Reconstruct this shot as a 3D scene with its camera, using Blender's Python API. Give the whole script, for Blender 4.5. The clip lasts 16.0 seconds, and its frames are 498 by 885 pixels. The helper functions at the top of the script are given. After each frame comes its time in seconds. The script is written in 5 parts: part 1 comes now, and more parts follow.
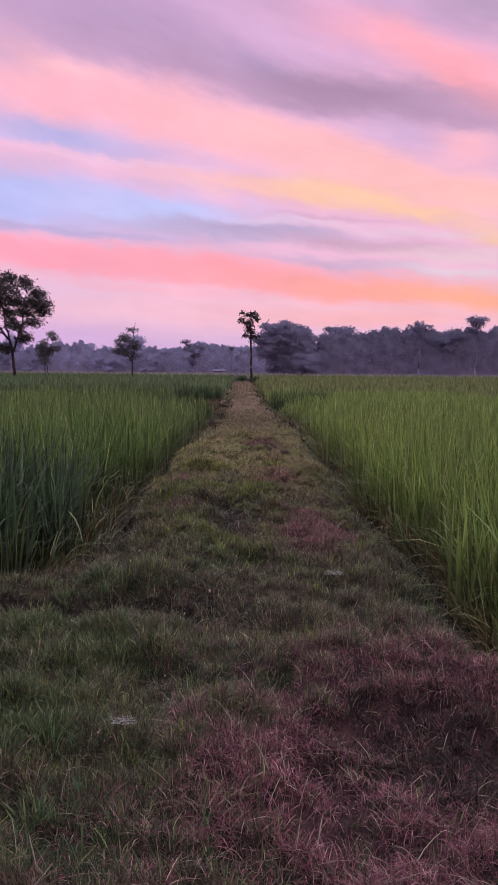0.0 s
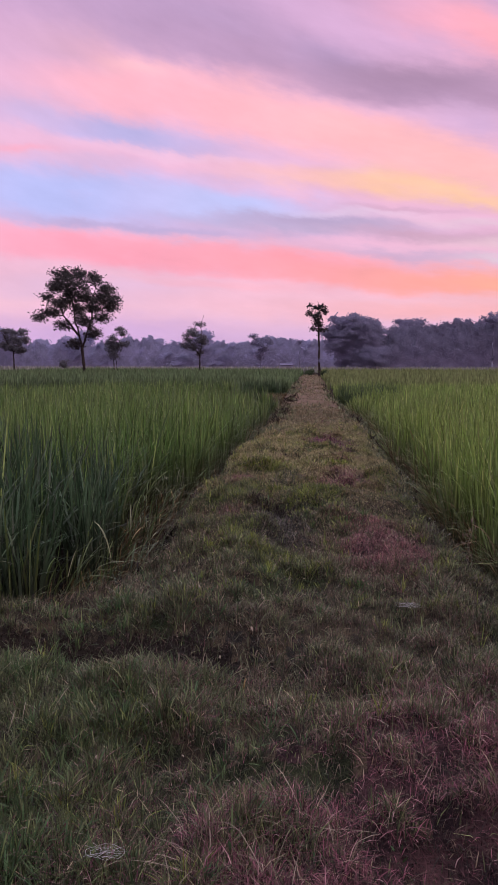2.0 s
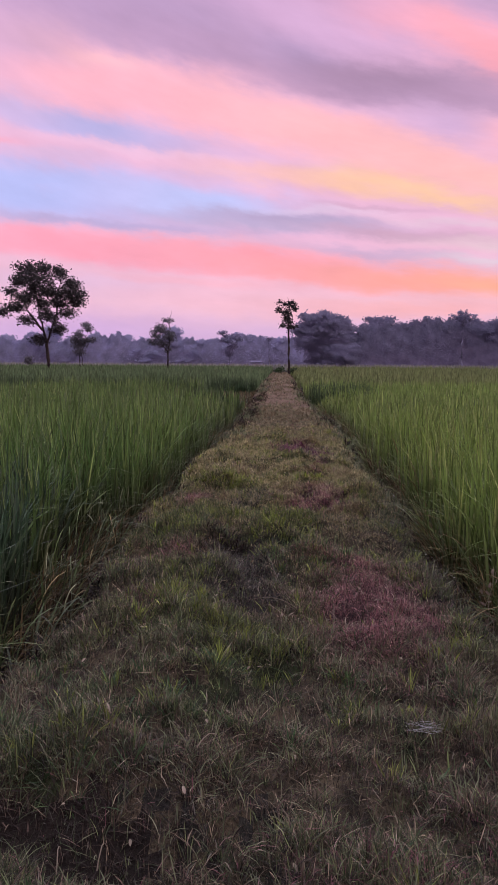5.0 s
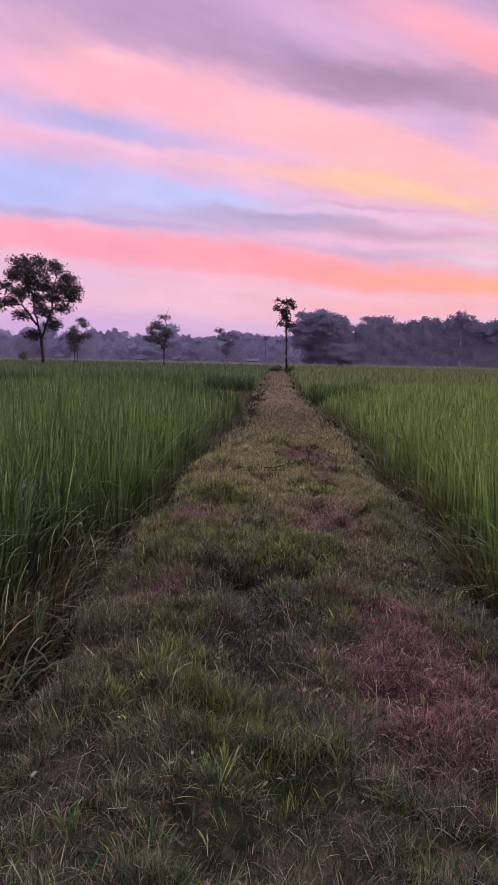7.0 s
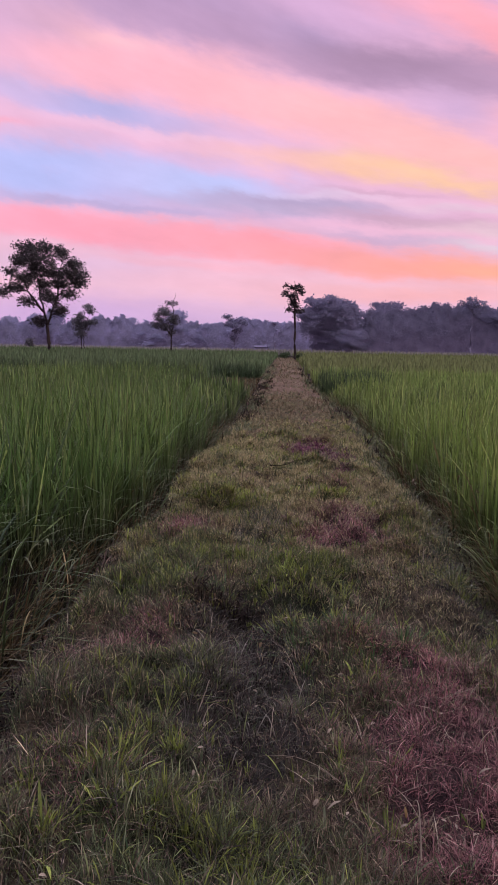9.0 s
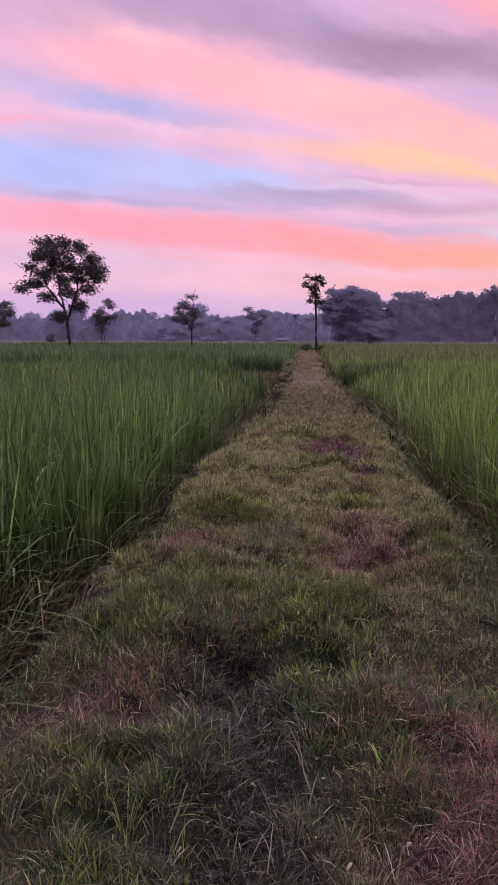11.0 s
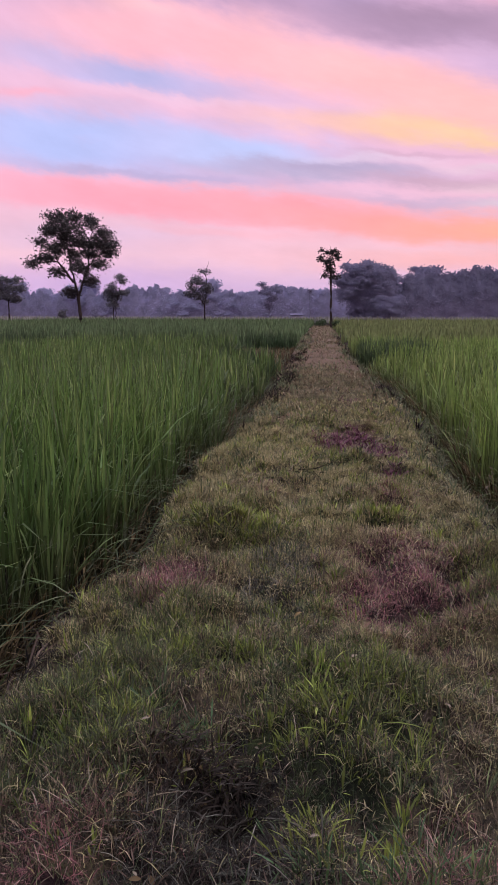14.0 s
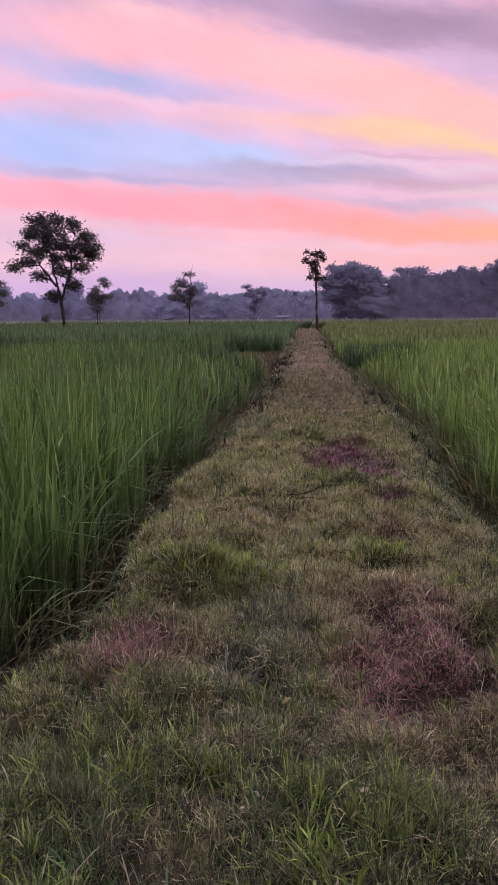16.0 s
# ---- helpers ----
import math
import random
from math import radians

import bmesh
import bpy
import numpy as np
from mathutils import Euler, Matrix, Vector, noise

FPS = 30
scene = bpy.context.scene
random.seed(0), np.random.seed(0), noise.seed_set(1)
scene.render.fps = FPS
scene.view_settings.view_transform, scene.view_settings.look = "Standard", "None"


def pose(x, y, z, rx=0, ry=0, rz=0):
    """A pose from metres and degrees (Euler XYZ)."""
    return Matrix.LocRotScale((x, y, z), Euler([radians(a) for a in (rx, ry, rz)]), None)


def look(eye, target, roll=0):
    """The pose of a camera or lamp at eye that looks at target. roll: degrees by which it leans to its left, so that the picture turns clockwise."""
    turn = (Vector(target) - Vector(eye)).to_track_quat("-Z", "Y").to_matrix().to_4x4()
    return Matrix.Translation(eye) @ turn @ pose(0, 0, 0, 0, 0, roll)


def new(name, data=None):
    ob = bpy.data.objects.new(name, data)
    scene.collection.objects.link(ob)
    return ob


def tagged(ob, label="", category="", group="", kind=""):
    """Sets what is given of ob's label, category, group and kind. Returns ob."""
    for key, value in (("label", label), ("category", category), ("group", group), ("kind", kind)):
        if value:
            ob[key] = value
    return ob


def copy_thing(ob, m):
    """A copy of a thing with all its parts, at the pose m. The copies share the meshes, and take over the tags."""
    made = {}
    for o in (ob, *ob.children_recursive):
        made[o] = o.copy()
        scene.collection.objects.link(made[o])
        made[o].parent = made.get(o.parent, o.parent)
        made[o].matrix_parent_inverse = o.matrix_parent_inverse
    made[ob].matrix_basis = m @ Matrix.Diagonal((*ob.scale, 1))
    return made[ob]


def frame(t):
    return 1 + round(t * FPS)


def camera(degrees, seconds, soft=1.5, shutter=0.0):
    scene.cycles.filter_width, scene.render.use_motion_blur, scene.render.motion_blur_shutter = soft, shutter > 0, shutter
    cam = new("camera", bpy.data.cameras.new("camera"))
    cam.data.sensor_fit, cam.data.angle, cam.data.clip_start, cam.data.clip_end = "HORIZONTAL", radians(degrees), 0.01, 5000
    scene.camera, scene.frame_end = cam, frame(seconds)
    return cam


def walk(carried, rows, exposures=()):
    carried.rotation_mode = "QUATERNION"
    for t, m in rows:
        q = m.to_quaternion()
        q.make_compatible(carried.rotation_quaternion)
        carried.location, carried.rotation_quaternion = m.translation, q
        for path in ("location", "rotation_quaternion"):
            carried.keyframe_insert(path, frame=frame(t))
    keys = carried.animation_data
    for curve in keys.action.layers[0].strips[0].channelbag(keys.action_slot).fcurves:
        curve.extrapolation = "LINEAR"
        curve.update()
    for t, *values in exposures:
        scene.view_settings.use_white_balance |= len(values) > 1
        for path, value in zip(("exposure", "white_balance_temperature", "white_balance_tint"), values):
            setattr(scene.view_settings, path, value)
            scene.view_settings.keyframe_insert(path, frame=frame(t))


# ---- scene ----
cam = camera(34.3, 16.0, soft=1.6)
PATH = [
    (0, (-0.596, -0.881, 1.472), (-0.58, 1.11, 1.291), 0.5),
    (0.5, (-0.56, -0.655, 1.467), (-0.587, 1.337, 1.293), 0.4),
    (1, (-0.562, -0.381, 1.437), (-0.642, 1.61, 1.261), 0.4),
    (1.5, (-0.549, -0.149, 1.447), (-0.67, 1.838, 1.261), 0.1),
    (2, (-0.504, 0.12, 1.424), (-0.657, 2.104, 1.228), 0.1),
    (2.5, (-0.485, 0.353, 1.421), (-0.654, 2.335, 1.213), 0.1),
    (3, (-0.508, 0.637, 1.42), (-0.683, 2.619, 1.214), 0.4),
    (3.5, (-0.486, 0.865, 1.428), (-0.647, 2.848, 1.223), 0.4),
    (4, (-0.435, 1.16, 1.438), (-0.554, 3.146, 1.233), 0.4),
    (4.5, (-0.443, 1.423, 1.421), (-0.539, 3.41, 1.214), 0.3),
    (5, (-0.501, 1.689, 1.433), (-0.579, 3.678, 1.23), 0.4),
    (7.5, (-0.631, 3.005, 1.41), (-0.699, 4.993, 1.2), 1.3),
    (8, (-0.615, 3.274, 1.403), (-0.685, 5.259, 1.172), 1.4),
    (8.5, (-0.612, 3.52, 1.404), (-0.689, 5.505, 1.17), 1.3),
    (9, (-0.607, 3.704, 1.412), (-0.693, 5.688, 1.172), 1.1),
    (9.5, (-0.563, 3.934, 1.392), (-0.667, 5.918, 1.157), 1.0),
    (10, (-0.537, 4.161, 1.398), (-0.661, 6.145, 1.173), 0.7),
    (12.5, (-0.613, 5.066, 1.394), (-0.761, 7.035, 1.075), 0.0),
    (13, (-0.706, 5.282, 1.402), (-0.848, 7.252, 1.085), 0.3),
    (13.5, (-0.677, 5.46, 1.387), (-0.83, 7.428, 1.065), 0.2),
    (14, (-0.572, 5.703, 1.412), (-0.748, 7.67, 1.095), 0.1),
    (14.5, (-0.547, 5.86, 1.408), (-0.733, 7.826, 1.086), -0.0),
    (15, (-0.581, 6.106, 1.418), (-0.764, 8.072, 1.101), -0.3),
    (15.5, (-0.603, 6.295, 1.426), (-0.768, 8.263, 1.114), -0.4),
    (16, (-0.592, 6.528, 1.427), (-0.736, 8.498, 1.116), -0.4),
]
walk(cam, [(t, look(eye, target, roll)) for t, eye, target, roll in PATH], exposures=((0, 0.04, 6650, 13), (10.0, 0.04, 6600, 12), (12.5, 0.12, 6600, 8), (16.0, 0.12, 6600, 4)))

# ---- light ----
def lin(r, g, b):
    """Linear colour from 0..255 display values."""
    return tuple(((c / 255) / 12.92 if c <= 10 else ((c / 255 + 0.055) / 1.055) ** 2.4) for c in (r, g, b))


world = bpy.data.worlds.new("dusk_sky")
scene.world = world
world.use_nodes = True
wt = world.node_tree
wt.nodes.clear()


def wmath(op, a, b=None, c=None):
    n = wt.nodes.new("ShaderNodeMath")
    n.operation = op
    for i, v in enumerate((a, b, c)):
        if v is None:
            continue
        if isinstance(v, (int, float)):
            n.inputs[i].default_value = v
        else:
            wt.links.new(v, n.inputs[i])
    return n.outputs[0]


coord = wt.nodes.new("ShaderNodeTexCoord")
split = wt.nodes.new("ShaderNodeSeparateXYZ")
wt.links.new(coord.outputs["Generated"], split.inputs[0])
AZ = wmath("ARCTAN2", split.outputs[0], split.outputs[1])
EL = wmath("ARCSINE", split.outputs[2])
flat = wt.nodes.new("ShaderNodeCombineXYZ")
# the cloud streaks fall towards the right, more steeply higher up
FALL = wmath("ADD", wmath("MULTIPLY", EL, 0.75), 0.04)
wt.links.new(wmath("SUBTRACT", AZ, wmath("MULTIPLY", EL, 0.25)), flat.inputs[0])
wt.links.new(wmath("ADD", EL, wmath("MULTIPLY", AZ, FALL)), flat.inputs[1])


def sky_noise(su, sv, scale, detail, rough, seed=0.0):
    m = wt.nodes.new("ShaderNodeMapping")
    m.inputs["Location"].default_value = (seed, seed * 0.7, 0)
    m.inputs["Scale"].default_value = (su, sv, 1)
    wt.links.new(flat.outputs[0], m.inputs[0])
    n = wt.nodes.new("ShaderNodeTexNoise")
    n.inputs["Scale"].default_value = scale
    n.inputs["Detail"].default_value = detail
    n.inputs["Roughness"].default_value = rough
    wt.links.new(m.outputs[0], n.inputs["Vector"])
    return n.outputs["Fac"]


# the clouds' edges wander
warp_a = wmath("SUBTRACT", sky_noise(1.0, 2.4, 5.0, 5, 0.55, 3.1), 0.5)
wisp = wmath("ADD", wmath("MULTIPLY", sky_noise(1.0, 2.8, 8.0, 7, 0.62, 5.2), 0.8), 0.68)
warp_b = wmath("SUBTRACT", sky_noise(1.0, 3.0, 11.0, 7, 0.62, 8.4), 0.5)
U = wmath("ADD", AZ, wmath("MULTIPLY", warp_a, 0.08))
V = wmath("ADD", EL, wmath("ADD", wmath("MULTIPLY", warp_a, 0.022), wmath("MULTIPLY", warp_b, 0.030)))

ramp = wt.nodes.new("ShaderNodeValToRGB")
els = ramp.color_ramp.elements
stops = ((0.0, (190, 160, 212)), (0.03, (218, 182, 220)), (0.07, (242, 194, 214)), (0.15, (236, 186, 216)), (0.27, (236, 188, 220)), (0.40, (212, 172, 212)), (0.60, (226, 214, 244)), (1.0, (236, 236, 250)))
els[0].position, els[0].color = 0.0, (*lin(*stops[0][1]), 1)
els[1].position, els[1].color = 1.0, (*lin(*stops[-1][1]), 1)
for p, c in stops[1:-1]:
    e = els.new(p)
    e.color = (*lin(*c), 1)
wt.links.new(wmath("MAXIMUM", V, 0.0), ramp.inputs[0])
sky = ramp.outputs[0]


def cloud(rgb, az, el, slope, long, thick, amount, sharp=3.2):
    """Lays one long cloud bank over the sky: a soft streak round (az, el) that climbs by slope."""
    global sky
    du = wmath("SUBTRACT", U, az)
    dv = wmath("SUBTRACT", wmath("SUBTRACT", V, el), wmath("MULTIPLY", du, slope))
    a = wmath("POWER", wmath("ABSOLUTE", wmath("DIVIDE", du, long)), 2.2)
    b = wmath("POWER", wmath("ABSOLUTE", wmath("DIVIDE", dv, thick)), sharp)
    fac = wmath("MULTIPLY", wmath("EXPONENT", wmath("MULTIPLY", wmath("ADD", a, b), -1.0)), wmath("MINIMUM", wmath("MULTIPLY", wisp, amount), 1.0))
    mix = wt.nodes.new("ShaderNodeMix")
    mix.data_type = "RGBA"
    wt.links.new(fac, mix.inputs[0])
    wt.links.new(sky, mix.inputs[6])
    mix.inputs[7].default_value = (*lin(*rgb), 1)
    sky = mix.outputs[2]


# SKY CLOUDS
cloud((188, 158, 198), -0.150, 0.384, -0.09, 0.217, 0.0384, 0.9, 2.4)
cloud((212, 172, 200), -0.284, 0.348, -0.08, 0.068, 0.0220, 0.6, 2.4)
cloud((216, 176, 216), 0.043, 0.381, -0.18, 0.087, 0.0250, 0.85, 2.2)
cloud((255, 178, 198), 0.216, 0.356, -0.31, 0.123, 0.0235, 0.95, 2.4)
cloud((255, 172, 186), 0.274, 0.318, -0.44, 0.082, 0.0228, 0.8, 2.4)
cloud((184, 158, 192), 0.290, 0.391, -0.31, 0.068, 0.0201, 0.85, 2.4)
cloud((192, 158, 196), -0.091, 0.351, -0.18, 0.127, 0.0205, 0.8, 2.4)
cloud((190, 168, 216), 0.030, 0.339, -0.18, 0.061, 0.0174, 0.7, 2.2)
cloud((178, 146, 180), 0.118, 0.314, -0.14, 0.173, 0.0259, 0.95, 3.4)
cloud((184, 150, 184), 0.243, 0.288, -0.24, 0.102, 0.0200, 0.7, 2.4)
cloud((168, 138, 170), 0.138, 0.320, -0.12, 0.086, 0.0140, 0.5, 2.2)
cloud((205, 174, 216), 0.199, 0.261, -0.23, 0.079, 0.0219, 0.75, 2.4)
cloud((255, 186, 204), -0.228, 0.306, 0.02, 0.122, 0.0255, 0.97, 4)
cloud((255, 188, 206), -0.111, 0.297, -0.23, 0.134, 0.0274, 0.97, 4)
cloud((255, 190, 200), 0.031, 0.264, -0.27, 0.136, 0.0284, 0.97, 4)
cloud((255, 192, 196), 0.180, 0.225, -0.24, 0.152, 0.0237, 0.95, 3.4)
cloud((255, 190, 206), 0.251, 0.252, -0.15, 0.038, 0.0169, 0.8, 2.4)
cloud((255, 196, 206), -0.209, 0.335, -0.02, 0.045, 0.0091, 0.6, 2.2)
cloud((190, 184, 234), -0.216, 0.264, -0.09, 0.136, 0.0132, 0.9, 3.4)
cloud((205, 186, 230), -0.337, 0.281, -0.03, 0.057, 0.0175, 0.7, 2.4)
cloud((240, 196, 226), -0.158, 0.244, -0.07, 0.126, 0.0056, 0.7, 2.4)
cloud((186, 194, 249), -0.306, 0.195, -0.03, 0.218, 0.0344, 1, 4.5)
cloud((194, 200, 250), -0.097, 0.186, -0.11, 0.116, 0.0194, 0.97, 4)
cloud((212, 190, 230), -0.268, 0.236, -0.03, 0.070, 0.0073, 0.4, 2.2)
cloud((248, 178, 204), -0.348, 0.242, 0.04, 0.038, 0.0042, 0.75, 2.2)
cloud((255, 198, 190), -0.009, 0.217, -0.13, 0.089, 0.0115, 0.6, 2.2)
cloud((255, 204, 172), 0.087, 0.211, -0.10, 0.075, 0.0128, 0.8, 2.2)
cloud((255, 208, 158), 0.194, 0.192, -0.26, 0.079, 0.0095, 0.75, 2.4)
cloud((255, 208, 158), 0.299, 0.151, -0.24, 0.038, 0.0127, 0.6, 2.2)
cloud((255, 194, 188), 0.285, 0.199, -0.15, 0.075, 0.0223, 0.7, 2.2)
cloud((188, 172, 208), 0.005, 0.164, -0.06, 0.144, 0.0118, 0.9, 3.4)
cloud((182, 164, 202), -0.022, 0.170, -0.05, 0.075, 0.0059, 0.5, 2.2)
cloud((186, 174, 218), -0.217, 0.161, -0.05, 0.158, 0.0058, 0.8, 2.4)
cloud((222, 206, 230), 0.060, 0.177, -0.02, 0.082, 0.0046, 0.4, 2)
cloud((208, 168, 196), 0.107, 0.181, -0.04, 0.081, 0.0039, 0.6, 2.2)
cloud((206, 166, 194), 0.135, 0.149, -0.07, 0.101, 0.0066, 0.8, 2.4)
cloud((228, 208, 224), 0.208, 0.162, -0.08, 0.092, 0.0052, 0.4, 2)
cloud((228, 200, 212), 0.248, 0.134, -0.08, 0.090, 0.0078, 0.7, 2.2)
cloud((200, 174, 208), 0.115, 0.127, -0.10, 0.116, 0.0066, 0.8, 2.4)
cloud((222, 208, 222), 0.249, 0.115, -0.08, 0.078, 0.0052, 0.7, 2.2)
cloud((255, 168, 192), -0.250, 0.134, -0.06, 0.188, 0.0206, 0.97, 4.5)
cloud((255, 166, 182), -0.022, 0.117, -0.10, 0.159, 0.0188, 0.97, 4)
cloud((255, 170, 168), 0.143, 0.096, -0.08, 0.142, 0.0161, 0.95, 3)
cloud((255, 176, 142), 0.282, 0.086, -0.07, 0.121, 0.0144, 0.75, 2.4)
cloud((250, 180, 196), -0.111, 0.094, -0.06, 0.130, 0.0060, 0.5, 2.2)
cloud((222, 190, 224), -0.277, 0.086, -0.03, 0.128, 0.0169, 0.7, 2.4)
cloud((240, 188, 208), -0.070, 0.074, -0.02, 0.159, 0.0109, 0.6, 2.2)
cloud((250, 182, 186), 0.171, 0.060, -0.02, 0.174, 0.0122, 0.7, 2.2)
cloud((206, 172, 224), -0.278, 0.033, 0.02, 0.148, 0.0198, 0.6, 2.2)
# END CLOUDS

streak = sky_noise(1.0, 3.4, 9.0, 7, 0.6, 1.7)
tone = wt.nodes.new("ShaderNodeMapRange")
wt.links.new(streak, tone.inputs[0])
tone.inputs[1].default_value, tone.inputs[2].default_value = 0.25, 0.75
tone.inputs[3].default_value, tone.inputs[4].default_value = 0.92, 1.07
# the open sky overhead is brighter than the cloud banks low down
lift = wt.nodes.new("ShaderNodeMapRange")
wt.links.new(EL, lift.inputs[0])
lift.inputs[1].default_value, lift.inputs[2].default_value = 0.46, 0.95
lift.inputs[3].default_value, lift.inputs[4].default_value = 1.0, 1.75
# away from the afterglow the sky is already dimmer
dim = wt.nodes.new("ShaderNodeMapRange")
wt.links.new(split.outputs[1], dim.inputs[0])
dim.inputs[1].default_value, dim.inputs[2].default_value = 0.55, -0.9
dim.inputs[3].default_value, dim.inputs[4].default_value = 1.0, 0.6
bg = wt.nodes.new("ShaderNodeBackground")
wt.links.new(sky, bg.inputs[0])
wt.links.new(wmath("MULTIPLY", wmath("MULTIPLY", tone.outputs[0], lift.outputs[0]), dim.outputs[0]), bg.inputs[1])
wout = wt.nodes.new("ShaderNodeOutputWorld")
wt.links.new(bg.outputs[0], wout.inputs[0])

# the afterglow, low over the woods
sun = new("afterglow_sun", bpy.data.lights.new("afterglow_sun", "SUN"))
sun.data.energy, sun.data.angle, sun.data.color = 0.5, radians(25), (1.0, 0.74, 0.55)
sun.matrix_world = look((60, -10, 30), (0, 8, 0))


# ---- materials ----
def material(name, base, other, rough=0.7, scale=3.0, fine=40.0, bump=0.0, spec=0.3, through_light=0.0, island=0.35, third=None, shaded_sheath=None):
    """A procedural surface: two tones in large patches, a finer grain, a shift from piece to piece, relief."""
    m = bpy.data.materials.new(name)
    m.use_nodes = True
    nt = m.node_tree
    b = nt.nodes["Principled BSDF"]
    b.inputs["Roughness"].default_value = rough
    b.inputs["Specular IOR Level"].default_value = spec
    co = nt.nodes.new("ShaderNodeTexCoord")

    def tex(s, d):
        n = nt.nodes.new("ShaderNodeTexNoise")
        n.inputs["Scale"].default_value, n.inputs["Detail"].default_value = s, d
        nt.links.new(co.outputs["Object"], n.inputs["Vector"])
        return n

    def mixed(f, a, c2):
        n = nt.nodes.new("ShaderNodeMix")
        n.data_type = "RGBA"
        nt.links.new(f, n.inputs[0])
        for k, v in ((6, a), (7, c2)):
            if isinstance(v, tuple):
                n.inputs[k].default_value = (*v, 1)
            else:
                nt.links.new(v, n.inputs[k])
        return n.outputs[2]

    def ranged(f, lo, hi, a, z):
        n = nt.nodes.new("ShaderNodeMapRange")
        nt.links.new(f, n.inputs[0])
        for k, v in zip((1, 2, 3, 4), (lo, hi, a, z)):
            n.inputs[k].default_value = v
        return n.outputs[0]

    big, small = tex(scale, 3), tex(fine, 4)
    col = mixed(ranged(big.outputs["Fac"], 0.35, 0.65, 0, 1), base, other)
    geo = nt.nodes.new("ShaderNodeNewGeometry")
    if third:
        col = mixed(ranged(geo.outputs["Random Per Island"], 0.72, 1.0, 0, 1), col, third)
    # dry sheaths low down, darkened further for the shade inside the stand
    if shaded_sheath:
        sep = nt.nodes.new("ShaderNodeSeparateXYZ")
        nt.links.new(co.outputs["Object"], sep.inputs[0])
        col = mixed(ranged(sep.outputs[2], -0.25, 0.44, 1, 0), col, shaded_sheath)
    hsv = nt.nodes.new("ShaderNodeHueSaturation")
    nt.links.new(col, hsv.inputs["Color"])
    val = nt.nodes.new("ShaderNodeMath")
    val.operation = "MULTIPLY"
    other_draw = nt.nodes.new("ShaderNodeMath")
    other_draw.operation = "MULTIPLY"
    other_draw.inputs[1].default_value = 17.31
    nt.links.new(geo.outputs["Random Per Island"], other_draw.inputs[0])
    part_of = nt.nodes.new("ShaderNodeMath")
    part_of.operation = "FRACT"
    nt.links.new(other_draw.outputs[0], part_of.inputs[0])
    nt.links.new(ranged(part_of.outputs[0], 0, 1, 1 - island, 1 + island), val.inputs[0])
    nt.links.new(ranged(small.outputs["Fac"], 0.3, 0.7, 0.8, 1.2), val.inputs[1])
    nt.links.new(val.outputs[0], hsv.inputs["Value"])
    nt.links.new(hsv.outputs[0], b.inputs["Base Color"])
    if bump:
        bp = nt.nodes.new("ShaderNodeBump")
        bp.inputs["Strength"].default_value, bp.inputs["Distance"].default_value = 0.8, bump
        nt.links.new(small.outputs["Fac"], bp.inputs["Height"])
        nt.links.new(bp.outputs[0], b.inputs["Normal"])
    if through_light:
        tr = nt.nodes.new("ShaderNodeBsdfTranslucent")
        nt.links.new(hsv.outputs[0], tr.inputs["Color"])
        ms = nt.nodes.new("ShaderNodeMixShader")
        ms.inputs[0].default_value = through_light
        nt.links.new(b.outputs[0], ms.inputs[1])
        nt.links.new(tr.outputs[0], ms.inputs[2])
        nt.links.new(ms.outputs[0], nt.nodes["Material Output"].inputs["Surface"])
    return m


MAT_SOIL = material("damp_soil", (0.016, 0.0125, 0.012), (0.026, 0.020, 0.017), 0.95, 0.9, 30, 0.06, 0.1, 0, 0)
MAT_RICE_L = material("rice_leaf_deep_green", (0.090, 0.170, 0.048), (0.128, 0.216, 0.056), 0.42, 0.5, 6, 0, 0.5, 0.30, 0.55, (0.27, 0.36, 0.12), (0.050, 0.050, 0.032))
MAT_RICE_D = material("rice_leaf_dark_green", (0.058, 0.098, 0.048), (0.070, 0.112, 0.052), 0.55, 0.5, 6, 0, 0.3, 0.3, 0.4)
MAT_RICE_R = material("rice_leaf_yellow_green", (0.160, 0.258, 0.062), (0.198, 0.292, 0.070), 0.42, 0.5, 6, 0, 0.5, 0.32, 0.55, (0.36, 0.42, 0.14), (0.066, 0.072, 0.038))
# far rice in greyer, paler copies that hold the haze over it
MAT_RICE_FAR_L = material("hazed_rice_leaf", (0.125, 0.195, 0.095), (0.150, 0.220, 0.105), 0.7, 0.08, 2, 0, 0.2, 0.3, 0.4)
MAT_RICE_FAR_R = material("hazed_yellow_rice_leaf", (0.200, 0.255, 0.105), (0.225, 0.275, 0.115), 0.7, 0.08, 2, 0, 0.2, 0.3, 0.4)
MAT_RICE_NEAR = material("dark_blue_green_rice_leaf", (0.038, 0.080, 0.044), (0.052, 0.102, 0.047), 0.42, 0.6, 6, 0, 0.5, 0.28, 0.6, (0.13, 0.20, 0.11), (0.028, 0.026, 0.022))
# lighter copy of the right-hand rice, for the hazy light further off
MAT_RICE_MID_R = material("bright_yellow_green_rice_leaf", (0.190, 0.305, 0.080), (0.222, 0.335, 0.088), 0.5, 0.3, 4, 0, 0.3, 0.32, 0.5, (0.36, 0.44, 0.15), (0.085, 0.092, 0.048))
MAT_REED = material("blue_green_grass_leaf", (0.120, 0.145, 0.078), (0.150, 0.172, 0.088), 0.5, 1.0, 8, 0, 0.4, 0.3, 0.4, (0.31, 0.32, 0.20))
MAT_RICE_DRY = material("withered_rice_leaf", (0.15, 0.105, 0.055), (0.090, 0.062, 0.040), 0.8, 2, 10, 0, 0.2, 0.2, 0.5, (0.30, 0.23, 0.12))
